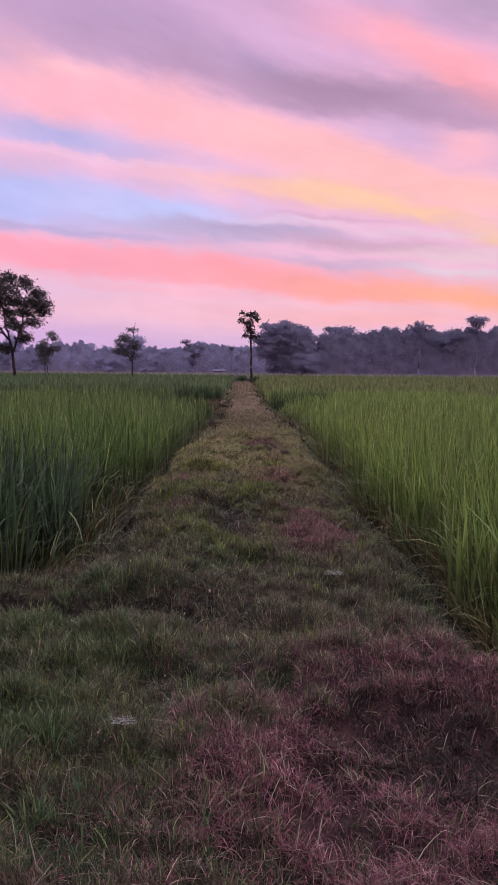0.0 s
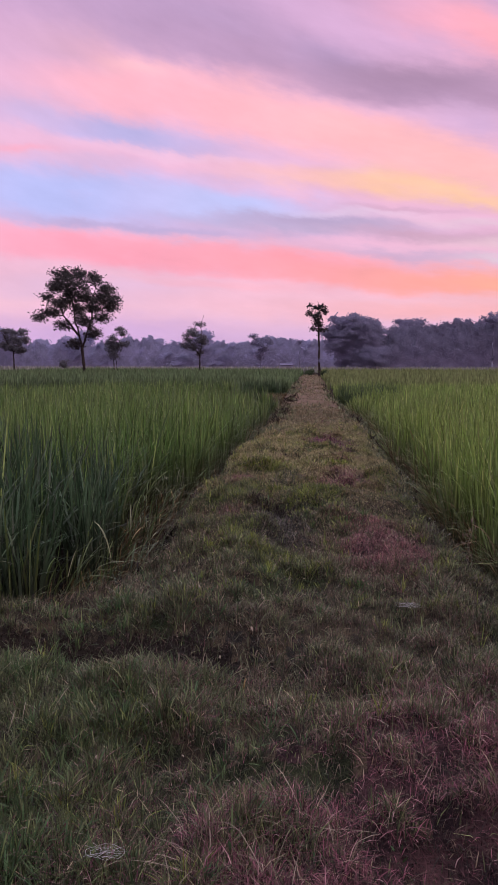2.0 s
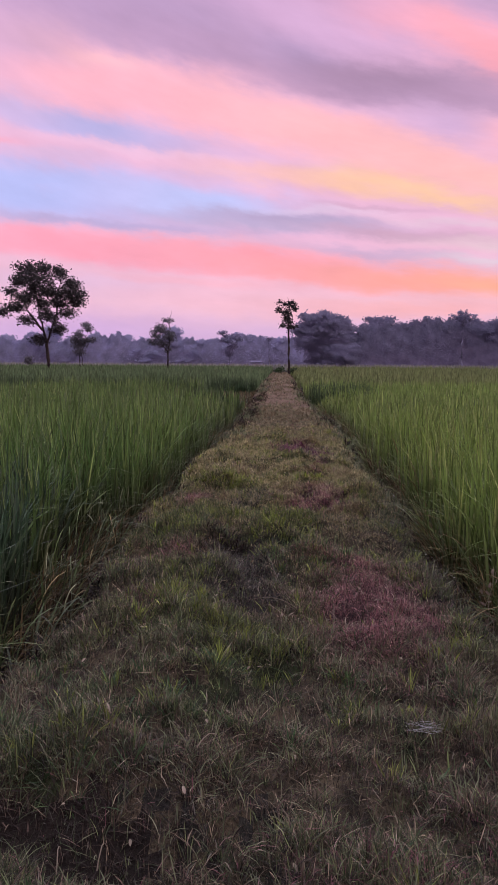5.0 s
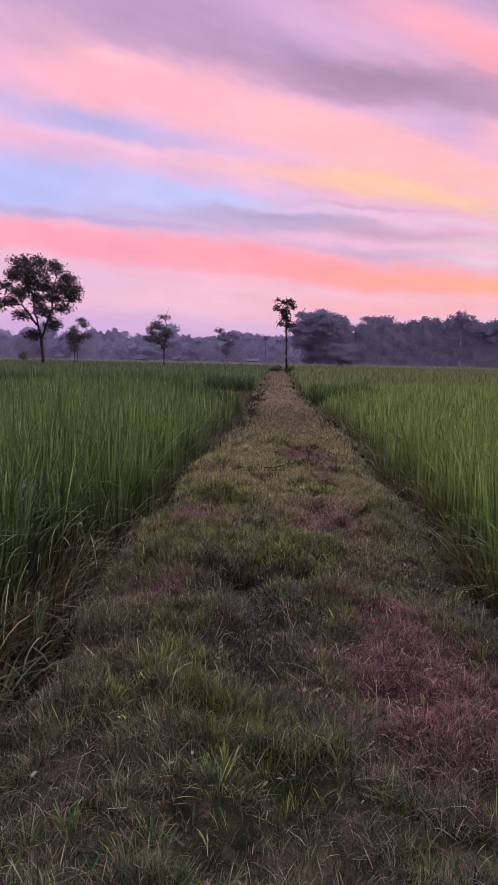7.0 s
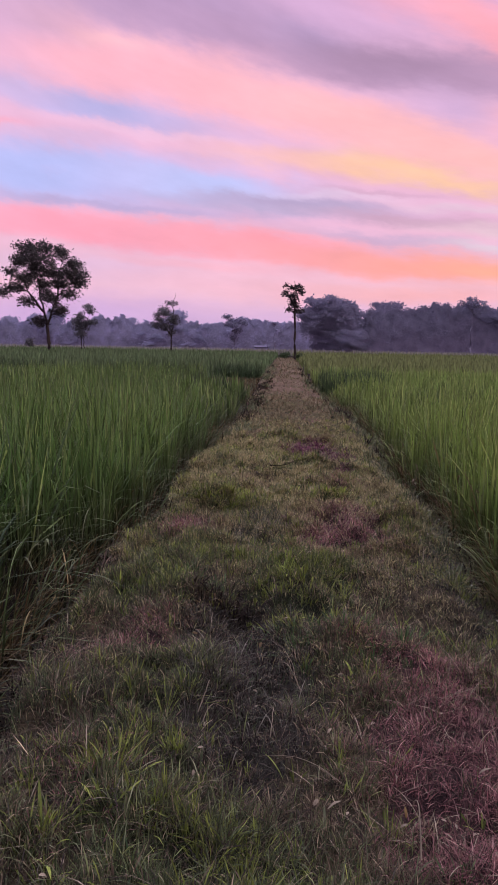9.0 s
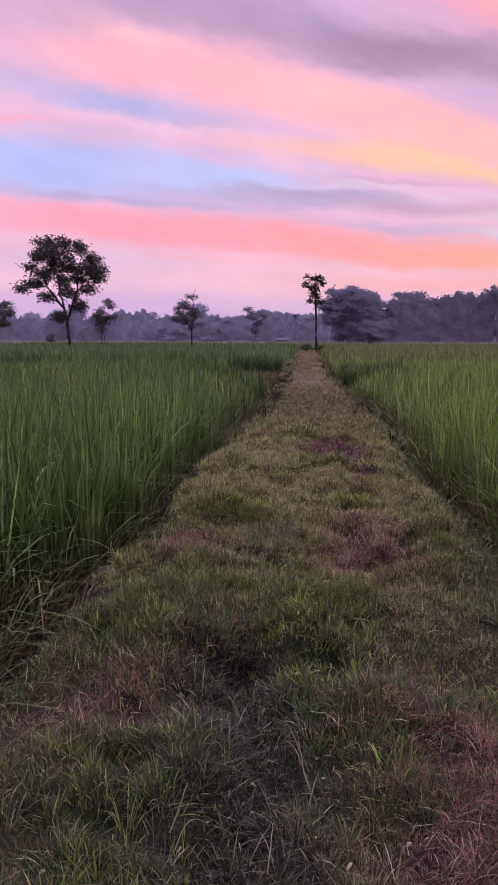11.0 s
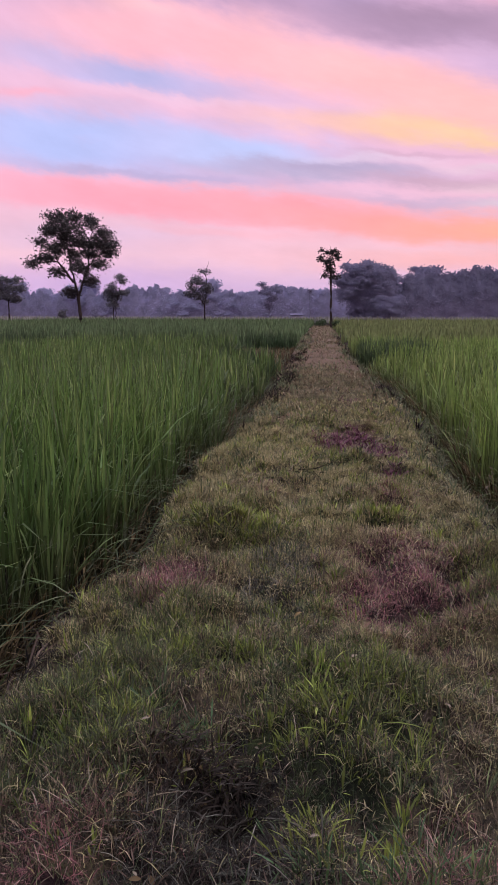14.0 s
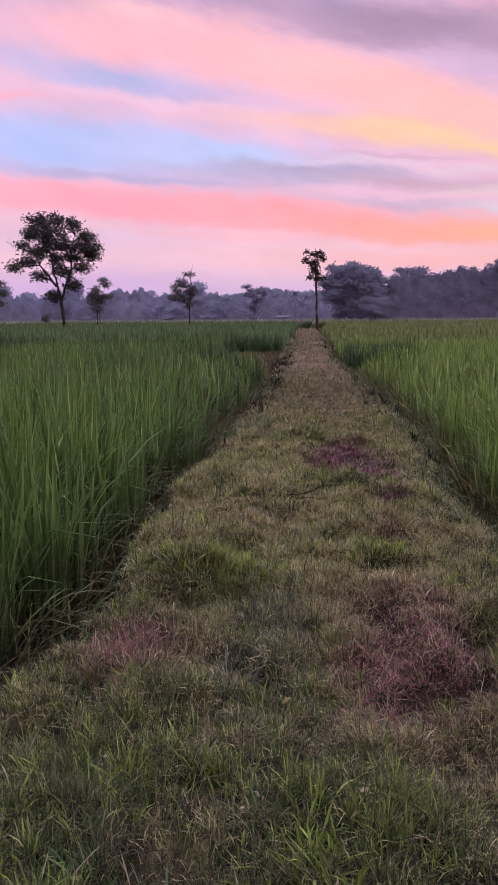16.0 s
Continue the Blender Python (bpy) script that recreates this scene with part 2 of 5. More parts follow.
MAT_GRASS = material("short_green_grass", (0.160, 0.215, 0.050), (0.225, 0.262, 0.060), 0.6, 0.9, 10, 0, 0.3, 0.35, 0.5, (0.38, 0.45, 0.11))
MAT_GRASS_D = material("dull_green_grass", (0.068, 0.094, 0.050), (0.094, 0.118, 0.056), 0.6, 1.1, 10, 0, 0.3, 0.3, 0.60, (0.28, 0.33, 0.14))
MAT_STRAW = material("dry_tan_grass", (0.190, 0.142, 0.104), (0.122, 0.092, 0.072), 0.75, 0.9, 10, 0, 0.3, 0.2, 0.55, (0.45, 0.355, 0.25))
MAT_RED = material("reddish_withered_grass", (0.250, 0.104, 0.112), (0.165, 0.072, 0.080), 0.75, 1.2, 10, 0, 0.3, 0.15, 0.55, (0.48, 0.29, 0.27))
MAT_MAGENTA = material("purple_withered_grass", (0.170, 0.058, 0.104), (0.125, 0.048, 0.078), 0.75, 1.2, 10, 0, 0.3, 0.15, 0.5, (0.26, 0.17, 0.18))
MAT_GREY = material("grey_withered_grass", (0.090, 0.086, 0.072), (0.064, 0.062, 0.056), 0.8, 1.2, 10, 0, 0.3, 0.1, 0.5, (0.23, 0.21, 0.18))
MAT_PALE = material("bleached_straw", (0.36, 0.30, 0.24), (0.27, 0.22, 0.17), 0.75, 3, 40, 0, 0.2, 0.1, 0.25)
MAT_TWIG = material("dark_twig", (0.026, 0.020, 0.018), (0.044, 0.034, 0.028), 0.9, 4, 40, 0, 0.15, 0, 0.5)
MAT_YELLOW = material("yellowed_leaf", (0.32, 0.22, 0.09), (0.26, 0.17, 0.07), 0.6, 6, 40, 0, 0.3, 0.2, 0.2)
MAT_WHITE = material("white_petal", (0.72, 0.70, 0.68), (0.60, 0.58, 0.56), 0.6, 8, 60, 0, 0.3, 0.1, 0.2)
MAT_SILK = material("dewy_spider_silk", (0.62, 0.62, 0.66), (0.52, 0.52, 0.56), 0.4, 20, 90, 0, 0.5, 0.1, 0.2)
MAT_BARK = material("dark_bark", (0.040, 0.032, 0.032), (0.060, 0.047, 0.044), 0.95, 1.5, 12, 0.02, 0.1, 0, 0)
MAT_LEAF = material("dark_tree_leaf", (0.062, 0.058, 0.066), (0.085, 0.078, 0.082), 0.7, 0.4, 3, 0, 0.2, 0.25, 0.4)
# leaf and bark further off are paled towards blue-grey, to stand for haze
MAT_LEAF_MID = material("hazed_tree_leaf", (0.15, 0.15, 0.175), (0.178, 0.175, 0.20), 0.8, 0.4, 3, 0, 0.1, 0.3, 0.25)
MAT_LEAF_WOOD = material("hazed_wood_leaf", (0.278, 0.270, 0.392), (0.298, 0.288, 0.412), 0.95, 0.05, 0.6, 0, 0.0, 0.5, 0.04)
MAT_LEAF_FAR = material("far_hazed_leaf", (0.40, 0.405, 0.58), (0.425, 0.425, 0.61), 0.95, 0.03, 0.4, 0, 0.0, 0.5, 0.02)
MAT_BARK_WOOD = material("hazed_wood_bark", (0.235, 0.23, 0.33), (0.265, 0.26, 0.36), 0.95, 0.4, 3, 0, 0.0, 0, 0)
MAT_BARK_FAR = material("far_hazed_bark", (0.38, 0.38, 0.55), (0.41, 0.41, 0.58), 0.95, 0.4, 3, 0, 0.0, 0, 0)
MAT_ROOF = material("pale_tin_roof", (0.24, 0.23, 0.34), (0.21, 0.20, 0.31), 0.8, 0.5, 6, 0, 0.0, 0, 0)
MAT_LUSH = material("lush_green_grass", (0.053, 0.114, 0.052), (0.076, 0.142, 0.054), 0.5, 0.9, 10, 0, 0.4, 0.35, 0.5, (0.20, 0.26, 0.10))
MAT_GOLD = material("golden_tan_grass", (0.455, 0.392, 0.216), (0.325, 0.282, 0.156), 0.75, 0.8, 10, 0, 0.3, 0.25, 0.45, (0.60, 0.53, 0.30))
# field grass, its grey paleness partly the mist over it
MAT_FIELD = material("pale_misted_grass", (0.32, 0.33, 0.30), (0.37, 0.37, 0.34), 0.9, 0.05, 1, 0, 0.0, 0.3, 0.2)
MAT_WINE = material("wine_brown_withered_grass", (0.235, 0.082, 0.112), (0.155, 0.056, 0.080), 0.75, 1.2, 10, 0, 0.3, 0.15, 0.55, (0.48, 0.30, 0.30))
# brown of the litter, dark enough to serve as shade in hollows too
MAT_LITTER = material("litter_and_shade_brown", (0.034, 0.025, 0.024), (0.021, 0.016, 0.016), 0.85, 2, 14, 0, 0.2, 0.05, 0.5, (0.14, 0.095, 0.078))
MAT_STRAW_FAR = material("tan_grass_of_the_far_bund", (0.262, 0.212, 0.138), (0.188, 0.158, 0.105), 0.8, 0.35, 6, 0, 0.2, 0.2, 0.25)



def mat_of_stalks(name, dark, light, rough=0.95):
    """Matted, trodden stalks: three sets of crossing fibres, with stains and relief."""
    m = bpy.data.materials.new(name)
    m.use_nodes = True
    nt = m.node_tree
    b = nt.nodes["Principled BSDF"]
    b.inputs["Roughness"].default_value = rough
    b.inputs["Specular IOR Level"].default_value = 0.15
    co = nt.nodes.new("ShaderNodeTexCoord")
    best = None
    for k, angle in enumerate((0.4, 1.5, 2.5)):
        mp = nt.nodes.new("ShaderNodeMapping")
        mp.vector_type = "TEXTURE"
        mp.inputs["Rotation"].default_value = (0, 0, angle)
        mp.inputs["Location"].default_value = (3.1 * k, 1.7 * k, 0)
        mp.inputs["Scale"].default_value = (9, 1, 3)
        nt.links.new(co.outputs["Object"], mp.inputs[0])
        n = nt.nodes.new("ShaderNodeTexNoise")
        n.inputs["Scale"].default_value, n.inputs["Detail"].default_value, n.inputs["Distortion"].default_value = 150, 3, 0.6
        nt.links.new(mp.outputs[0], n.inputs["Vector"])
        if best is None:
            best = n.outputs["Fac"]
        else:
            mx = nt.nodes.new("ShaderNodeMath")
            mx.operation = "MAXIMUM"
            nt.links.new(best, mx.inputs[0])
            nt.links.new(n.outputs["Fac"], mx.inputs[1])
            best = mx.outputs[0]
    stain = nt.nodes.new("ShaderNodeTexNoise")
    stain.inputs["Scale"].default_value, stain.inputs["Detail"].default_value = 7, 4
    nt.links.new(co.outputs["Object"], stain.inputs["Vector"])
    add = nt.nodes.new("ShaderNodeMath")
    add.operation = "MULTIPLY_ADD"
    nt.links.new(stain.outputs["Fac"], add.inputs[0])
    add.inputs[1].default_value = 0.7
    nt.links.new(best, add.inputs[2])
    rg = nt.nodes.new("ShaderNodeMapRange")
    nt.links.new(add.outputs[0], rg.inputs[0])
    rg.inputs[1].default_value, rg.inputs[2].default_value = 0.80, 1.12
    mix = nt.nodes.new("ShaderNodeMix")
    mix.data_type = "RGBA"
    nt.links.new(rg.outputs[0], mix.inputs[0])
    mix.inputs[6].default_value, mix.inputs[7].default_value = (*dark, 1), (*light, 1)
    nt.links.new(mix.outputs[2], b.inputs["Base Color"])
    bp = nt.nodes.new("ShaderNodeBump")
    bp.inputs["Strength"].default_value, bp.inputs["Distance"].default_value = 1.0, 0.012
    nt.links.new(best, bp.inputs["Height"])
    nt.links.new(bp.outputs[0], b.inputs["Normal"])
    return m


MAT_MAT_TAN = mat_of_stalks("matted_tan_stalks", (0.020, 0.016, 0.012), (0.130, 0.102, 0.068))
MAT_MAT_OLIVE = mat_of_stalks("matted_olive_stalks", (0.044, 0.038, 0.022), (0.185, 0.158, 0.084))
MAT_MAT_GREY = mat_of_stalks("matted_grey_stalks", (0.010, 0.009, 0.0085), (0.060, 0.055, 0.049))
MAT_MAT_RED = mat_of_stalks("matted_reddish_stalks", (0.014, 0.008, 0.010), (0.090, 0.045, 0.050))
MAT_MAT_GREEN = mat_of_stalks("matted_green_stalks", (0.009, 0.011, 0.007), (0.050, 0.060, 0.028))
MAT_EARTH = material("bare_brown_earth", (0.185, 0.128, 0.098), (0.135, 0.096, 0.076), 0.95, 0.5, 9, 0.05, 0.1, 0, 0)

rng = np.random.default_rng(7)


# ---- the ground ----
def smooth(a, b, x):
    t = np.clip((x - a) / (b - a), 0, 1)
    return t * t * (3 - 2 * t)


def waves(x, y):
    return (np.sin(x * 2.1 + y * 0.9 + 1.3) * np.sin(y * 1.7 - x * 0.6) + 0.6 * np.sin(x * 5.3 - y * 2.7) * np.sin(y * 4.1 + x * 3.3 + 0.5))


def lumps(x, y, size, seed=0):
    """Smooth random humps between 0 and 1, about size metres across."""
    g = np.random.default_rng(900 + seed).random((97, 97))
    u, v = np.asarray(x, float) / size + 400.3, np.asarray(y, float) / size + 400.7
    i, j = np.floor(u).astype(int), np.floor(v).astype(int)
    f, h = u - i, v - j
    f, h = f * f * (3 - 2 * f), h * h * (3 - 2 * h)
    i, j, i2, j2 = i % 97, j % 97, (i + 1) % 97, (j + 1) % 97
    return (g[i, j] * (1 - f) + g[i2, j] * f) * (1 - h) + (g[i, j2] * (1 - f) + g[i2, j2] * f) * h


def clumps(x, y):
    """How thick the turf grows: tussocks of a hand's width in drifts of two feet."""
    return 0.45 * lumps(x, y, 0.17, 1) + 0.25 * lumps(x, y, 0.075, 2) + 0.30 * lumps(x, y, 0.55, 3)


def left_edge(y):
    """The bund's left rim; near the start a cross bund runs off to the left."""
    return -1.64 + 0.27 * smooth(10, 21, y) - 0.18 * smooth(30, 42, y) + 0.07 * np.sin(y * 1.3) + 0.05 * np.sin(y * 3.1 + 1) - 6.5 * (1 - smooth(3.2, 4.9, y))


def right_edge(y):
    return 0.64 + 0.06 * np.sin(y * 1.1 + 2) + 0.04 * np.sin(y * 2.7) + 0.12 * smooth(13, 18, y) - 0.30 * smooth(20, 26, y) - 0.12 * smooth(29.2, 30.4, y) + 1.6 * (1 - smooth(1.2, 3.4, y))


def patch(x, y, cx, cy, rx, ry):
    return np.exp(-(((x - cx) / rx) ** 2 + ((y - cy) / ry) ** 2) ** 1.5)


def clip01(v):
    return np.clip(v, 0, 1)


def redness(x, y):
    """Where the sprayed, withered grass lies."""
    frayed = 0.45 * (lumps(x, y, 0.16, 21) - 0.5) + 0.35 * (lumps(x, y, 0.45, 22) - 0.5)
    r = patch(x, y, 0.35, 1.6, 1.35, 1.95) + 1.0 * patch(x, y, 0.06, 6.35, 0.33, 1.0) + patch(x, y, -0.12, 9.85, 0.38, 0.80) + 0.85 * patch(x, y, -1.33, 9.75, 0.24, 0.34)
    r = r + 0.75 * patch(x, y, -0.04, 11.7, 0.26, 0.5) + 0.45 * patch(x, y, -1.35, 7.40, 0.28, 0.32) + 0.5 * patch(x, y, -0.24, 7.55, 0.16, 0.24) + 0.22 * patch(x, y, -1.2, 6.1, 0.2, 0.35) + 0.6 * patch(x, y, -1.12, 15.9, 0.26, 0.8) + 0.3 * patch(x, y, -1.1, 12.0, 0.3, 0.4)
    return clip01(r + frayed * smooth(0.05, 0.4, r) + 0.15 * smooth(16, 24, y))


def purple(x, y):
    return clip01(patch(x, y, -0.18, 14.3, 0.34, 0.75) + 0.6 * patch(x, y, 0.06, 12.66, 0.10, 0.15) + 0.5 * patch(x, y, -0.35, 17.9, 0.25, 0.7))


def greyness(x, y):
    g = patch(x, y, -0.74, 7.0, 0.30, 0.9) + 0.9 * patch(x, y, -0.76, 10.0, 0.26, 0.75) + 0.55 * np.exp(-((x - right_edge(y) + 0.02) / 0.26) ** 2) + 0.35 * patch(x, y, -0.6, 3.9, 1.2, 0.6) + 0.6 * patch(x, y, -0.88, 7.75, 0.25, 0.5) + 0.2 * patch(x, y, 0.22, 9.0, 0.25, 0.7) + 0.5 * patch(x, y, -0.8, 12.3, 0.4, 0.35)
    return clip01(g + 1.6 * smooth(8.8, 10, y) * np.clip(lumps(x, y, 0.55, 32) - 0.62, 0, 1))


def greenness(x, y):
    g = 0.34 - 0.16 * patch(x, y, -0.3, 4.0, 1.2, 1.1) + 0.10 * smooth(8, 9, y) + 0.9 * (lumps(x, y, 0.38, 7) - 0.5) + 0.6 * (lumps(x, y, 1.1, 8) - 0.5) + 0.55 * patch(x, y, -1.0, 6.55, 0.24, 0.75) + 0.6 * patch(x, y, -0.66, 5.5, 0.24, 0.45) + 0.9 * patch(x, y, -0.50, 8.40, 0.34, 0.62) + 1.1 * patch(x, y, -1.13, 10.80, 0.34, 0.24) + 0.6 * patch(x, y, -0.55, 11.55, 0.55, 0.28) + 0.8 * patch(x, y, -0.10, 11.10, 0.24, 0.12) + 0.45 * patch(x, y, -0.29, 13.2, 0.5, 0.35) + 0.5 * patch(x, y, -1.6, 2.6, 0.6, 1.4) + 0.45 * patch(x, y, -1.3, 8.8, 0.35, 0.9) + 0.4 * patch(x, y, -0.5, 12.9, 0.7, 0.5)
    g = g + 1.3 * smooth(8.8, 10, y) * (lumps(x, y, 0.42, 31) - 0.5)
    return np.clip(g, 0.05, 1) * (1 - 0.95 * smooth(0.25, 0.85, redness(x, y))) * (1 - 0.8 * purple(x, y)) * (1 - 0.6 * greyness(x, y)) * (1 - 0.7 * smooth(14, 30, y)) * (1 - 0.44 * smooth(9.3, 11, y))


# humps and hollows of the bund: height, place, half widths
MOUNDS = (
    (0.13, -1.18, 10.84, 0.30, 0.18), (-0.17, -1.30, 10.42, 0.22, 0.12), (0.08, -0.2, 11.6, 0.6, 0.25), (-0.08, -0.15, 12.05, 0.55, 0.16), (0.09, -0.48, 8.45, 0.28, 0.45),
    (0.10, -1.12, 6.0, 0.38, 1.0), (0.07, -1.2, 8.4, 0.30, 0.6), (-0.10, -0.72, 6.7, 0.16, 1.1), (-0.05, -0.50, 5.2, 0.14, 0.5), (0.08, -0.95, 5.0, 0.5, 0.35),
    (0.08, -1.1, 4.5, 0.9, 0.30), (-0.15, -1.6, 3.9, 0.8, 0.20), (-0.10, 0.3, 2.05, 0.45, 0.35), (0.08, -0.1, 2.95, 0.7, 0.30), (-0.06, -0.5, 3.5, 0.7, 0.18), (0.07, -0.5, 2.2, 0.5, 0.4),
    (0.06, 0.12, 6.5, 0.25, 0.8), (-0.06, 0.2, 7.4, 0.2, 0.25), (-0.10, 0.02, 9.50, 0.24, 0.12), (-0.10, 0.18, 9.94, 0.12, 0.16), (0.08, -0.10, 11.18, 0.26, 0.10), (-0.08, -0.08, 11.0, 0.24, 0.08), (0.06, -0.05, 10.1, 0.35, 0.5), (-0.07, -0.55, 9.7, 0.22, 0.7), (0.07, -0.6, 13.2, 0.7, 0.3), (-0.06, -0.8, 12.55, 0.4, 0.15),
    (0.08, -0.4, 17.0, 0.8, 0.5), (0.07, -0.9, 15.4, 0.6, 0.4), (-0.09, -0.1, 14.35, 0.45, 0.5), (0.08, -0.3, 19.5, 0.9, 0.6), (0.10, -0.5, 23.0, 0.9, 0.8), (0.10, 0.0, 28.0, 0.8, 1.2),
) + tuple((random.Random(k).uniform(-0.09, 0.11), random.Random(k + 50).uniform(-1.7, 0.6), 16.0 + 0.85 * k, random.Random(k + 90).uniform(0.3, 0.8), random.Random(k + 130).uniform(0.25, 0.55)) for k in range(26))


def height(x, y):
    """The height of the ground: a grassed bund between two low rice fields."""
    x, y = np.asarray(x, float), np.asarray(y, float)
    l, r = left_edge(y), right_edge(y)
    on = smooth(l - 0.26, l + 0.02, x) * (1 - smooth(r - 0.28, r + 0.32, x))
    on = on * (1 - smooth(96, 104, y)) * smooth(-14, -12, y)
    z = -0.30 + 0.30 * on + 0.028 * waves(x, y) * on + 0.024 * waves(x * 2.3, y * 2.1) * on + 0.019 * waves(x * 5.1 + 2, y * 4.6) * on + 0.17 * (clumps(x, y) - 0.5) * on + 0.09 * (lumps(x, y, 0.7, 33) - 0.5) * smooth(8.8, 11, y) * on
    hole = np.exp(-(((x + 0.86) / 0.20) ** 2 + ((y - 7.85) / 0.32) ** 2))
    bumps = sum(h * np.exp(-(((x - cx) / rx) ** 2 + ((y - cy) / ry) ** 2)) for h, cx, cy, rx, ry in MOUNDS)
    ditch = np.exp(-((x - l + 0.27) / 0.15) ** 2) * smooth(4.6, 6.0, y) * (1 - smooth(26, 30, y))
    return z + (bumps - 0.14 * hole) * on - 0.13 * ditch


def ground_mesh():
    xs = np.concatenate([-np.geomspace(2600, 9, 26), np.arange(-8.8, -2.6, 0.2), np.arange(-2.6, 1.8, 0.045), np.arange(1.8, 8.8, 0.2), np.geomspace(9, 2600, 26)])
    ys = np.concatenate([-np.geomspace(2600, 14, 20), np.arange(-13, 0, 0.4), np.arange(0, 16, 0.07), np.arange(16, 20, 0.2), np.arange(20, 40, 0.25), np.arange(40, 108, 1.5), np.geomspace(110, 2600, 30)])
    X, Y = np.meshgrid(xs, ys)
    Z = height(X, Y)
    co = np.stack([X, Y, Z], -1).reshape(-1, 3)
    nx, ny = len(xs), len(ys)
    i = (np.arange(ny - 1)[:, None] * nx + np.arange(nx - 1)[None]).reshape(-1)
    return co, np.stack([i, i + 1, i + nx + 1, i + nx], 1)


def mesh_of(name, co, quads, tris=None):
    """A mesh from arrays of corners, four-sided and three-sided faces."""
    me = bpy.data.meshes.new(name)
    tris = np.zeros((0, 3), int) if tris is None else tris
    loops = np.concatenate([quads.reshape(-1), tris.reshape(-1)]).astype(np.int32)
    starts = np.concatenate([np.arange(len(quads)) * 4, len(quads) * 4 + np.arange(len(tris)) * 3]).astype(np.int32)
    me.vertices.add(len(co))
    me.vertices.foreach_set("co", np.asarray(co, np.float32).reshape(-1))
    me.loops.add(len(loops))
    me.loops.foreach_set("vertex_index", loops)
    me.polygons.add(len(starts))
    me.polygons.foreach_set("loop_start", starts)
    me.update(calc_edges=True)
    return me


def stuff(name, me, mat, label, category, kind="stuff"):
    me.materials.append(mat)
    return tagged(new(name, me), label, category, "", kind)


co, quads = ground_mesh()
gm = mesh_of("ground", co, quads)
gm.polygons.foreach_set("use_smooth", [True] * len(gm.polygons))
# what lies on the soil: matted stalks of several colours, and bare earth far along the bund
mid = co[quads].mean(1)
mx, my = mid[:, 0], mid[:, 1]
on_bund = (my < 100) & (my > -12) & (mx > left_edge(my) - 0.12) & (mx < right_edge(my) + 0.20)
jit = np.random.default_rng(3).uniform(-0.18, 0.18, len(mid))
kind = np.where(on_bund, 1, 0)
kind = np.where(on_bund & (my + 4 * jit > 8.9), 6, kind)
kind = np.where(on_bund & (greenness(mx, my) + jit > 0.50), 4, kind)
kind = np.where(on_bund & (greyness(mx, my) + jit > 0.42), 2, kind)
kind = np.where(on_bund & (redness(mx, my) + 0.8 * purple(mx, my) + jit > 0.45), 3, kind)
kind = np.where(on_bund & (my > 24.5 + 2.0 * waves(mx * 1.3, my * 0.9)) & (lumps(mx, my * 0.5, 0.9, 12) + jit > 0.22), 5, kind)
# the trough takes the dark soil colour in place of its deep shade
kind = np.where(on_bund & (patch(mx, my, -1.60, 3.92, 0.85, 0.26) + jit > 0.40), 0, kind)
for m in (MAT_SOIL, MAT_MAT_TAN, MAT_MAT_GREY, MAT_MAT_RED, MAT_MAT_GREEN, MAT_EARTH, MAT_MAT_OLIVE):
    gm.materials.append(m)
gm.polygons.foreach_set("material_index", kind.astype(np.int32))
tagged(new("ground", gm), "damp brown soil of the bund and fields", "ground", "", "structure")


# ---- blades ----
def blades(base, tall, wide, lean, bow, segs=3, az=None):
    """Ribbons that taper to a point: base points, length, width, lean (share of the length), bow (how much the tip hangs)."""
    n = len(base)
    az = rng.uniform(0, 2 * np.pi, n) if az is None else az
    d = np.stack([np.cos(az), np.sin(az), np.zeros(n)], 1)
    face = az + np.pi / 2 + rng.normal(0, 0.5, n)
    w = np.stack([np.cos(face), np.sin(face), np.zeros(n)], 1) * (wide / 2)[:, None]
    rows = []
    for k in range(segs + 1):
        t = k / segs
        c = base + d * (tall * (lean * t + bow * t * t * 0.8))[:, None]
        c[:, 2] += tall * (t * np.sqrt(np.clip(1 - lean * lean, 0.05, 1)) - bow * t ** 2.5 * 0.75)
        if k < segs:
            s = 0.75 + 0.5 * t if t < 0.5 else 1.25 - 0.8 * (t - 0.5)
            rows += [c - w * s, c + w * s]
        else:
            rows.append(c)
    co = np.stack(rows, 1).reshape(-1, 3)
    per = 2 * segs + 1
    o = np.arange(n)[:, None] * per
    quads = np.concatenate([o + np.array([[2 * k, 2 * k + 1, 2 * k + 3, 2 * k + 2]]) for k in range(segs - 1)]) if segs > 1 else np.zeros((0, 4), int)
    tris = o + np.array([[2 * segs - 2, 2 * segs - 1, 2 * segs]])
    return co, quads, tris


def blade_stuff(name, base, tall, wide, lean, bow, segs, mat, label, category, az=None):
    co, q, t = blades(base, tall, wide, lean, bow, segs, az)
    return stuff(name, mesh_of(name, co, q, t), mat, label, category)


def notch(x, y):
    """True where no rice stands: the small gaps where the fields meet the bund."""
    l = (y > 26.6) & (y < 43.0) & (x < 0) & (x > left_edge(y) - 2.6)
    r = (y > 27.6) & (y < 30.4) & (x > 0) & (x < right_edge(y) + 1.6)
    return l | r


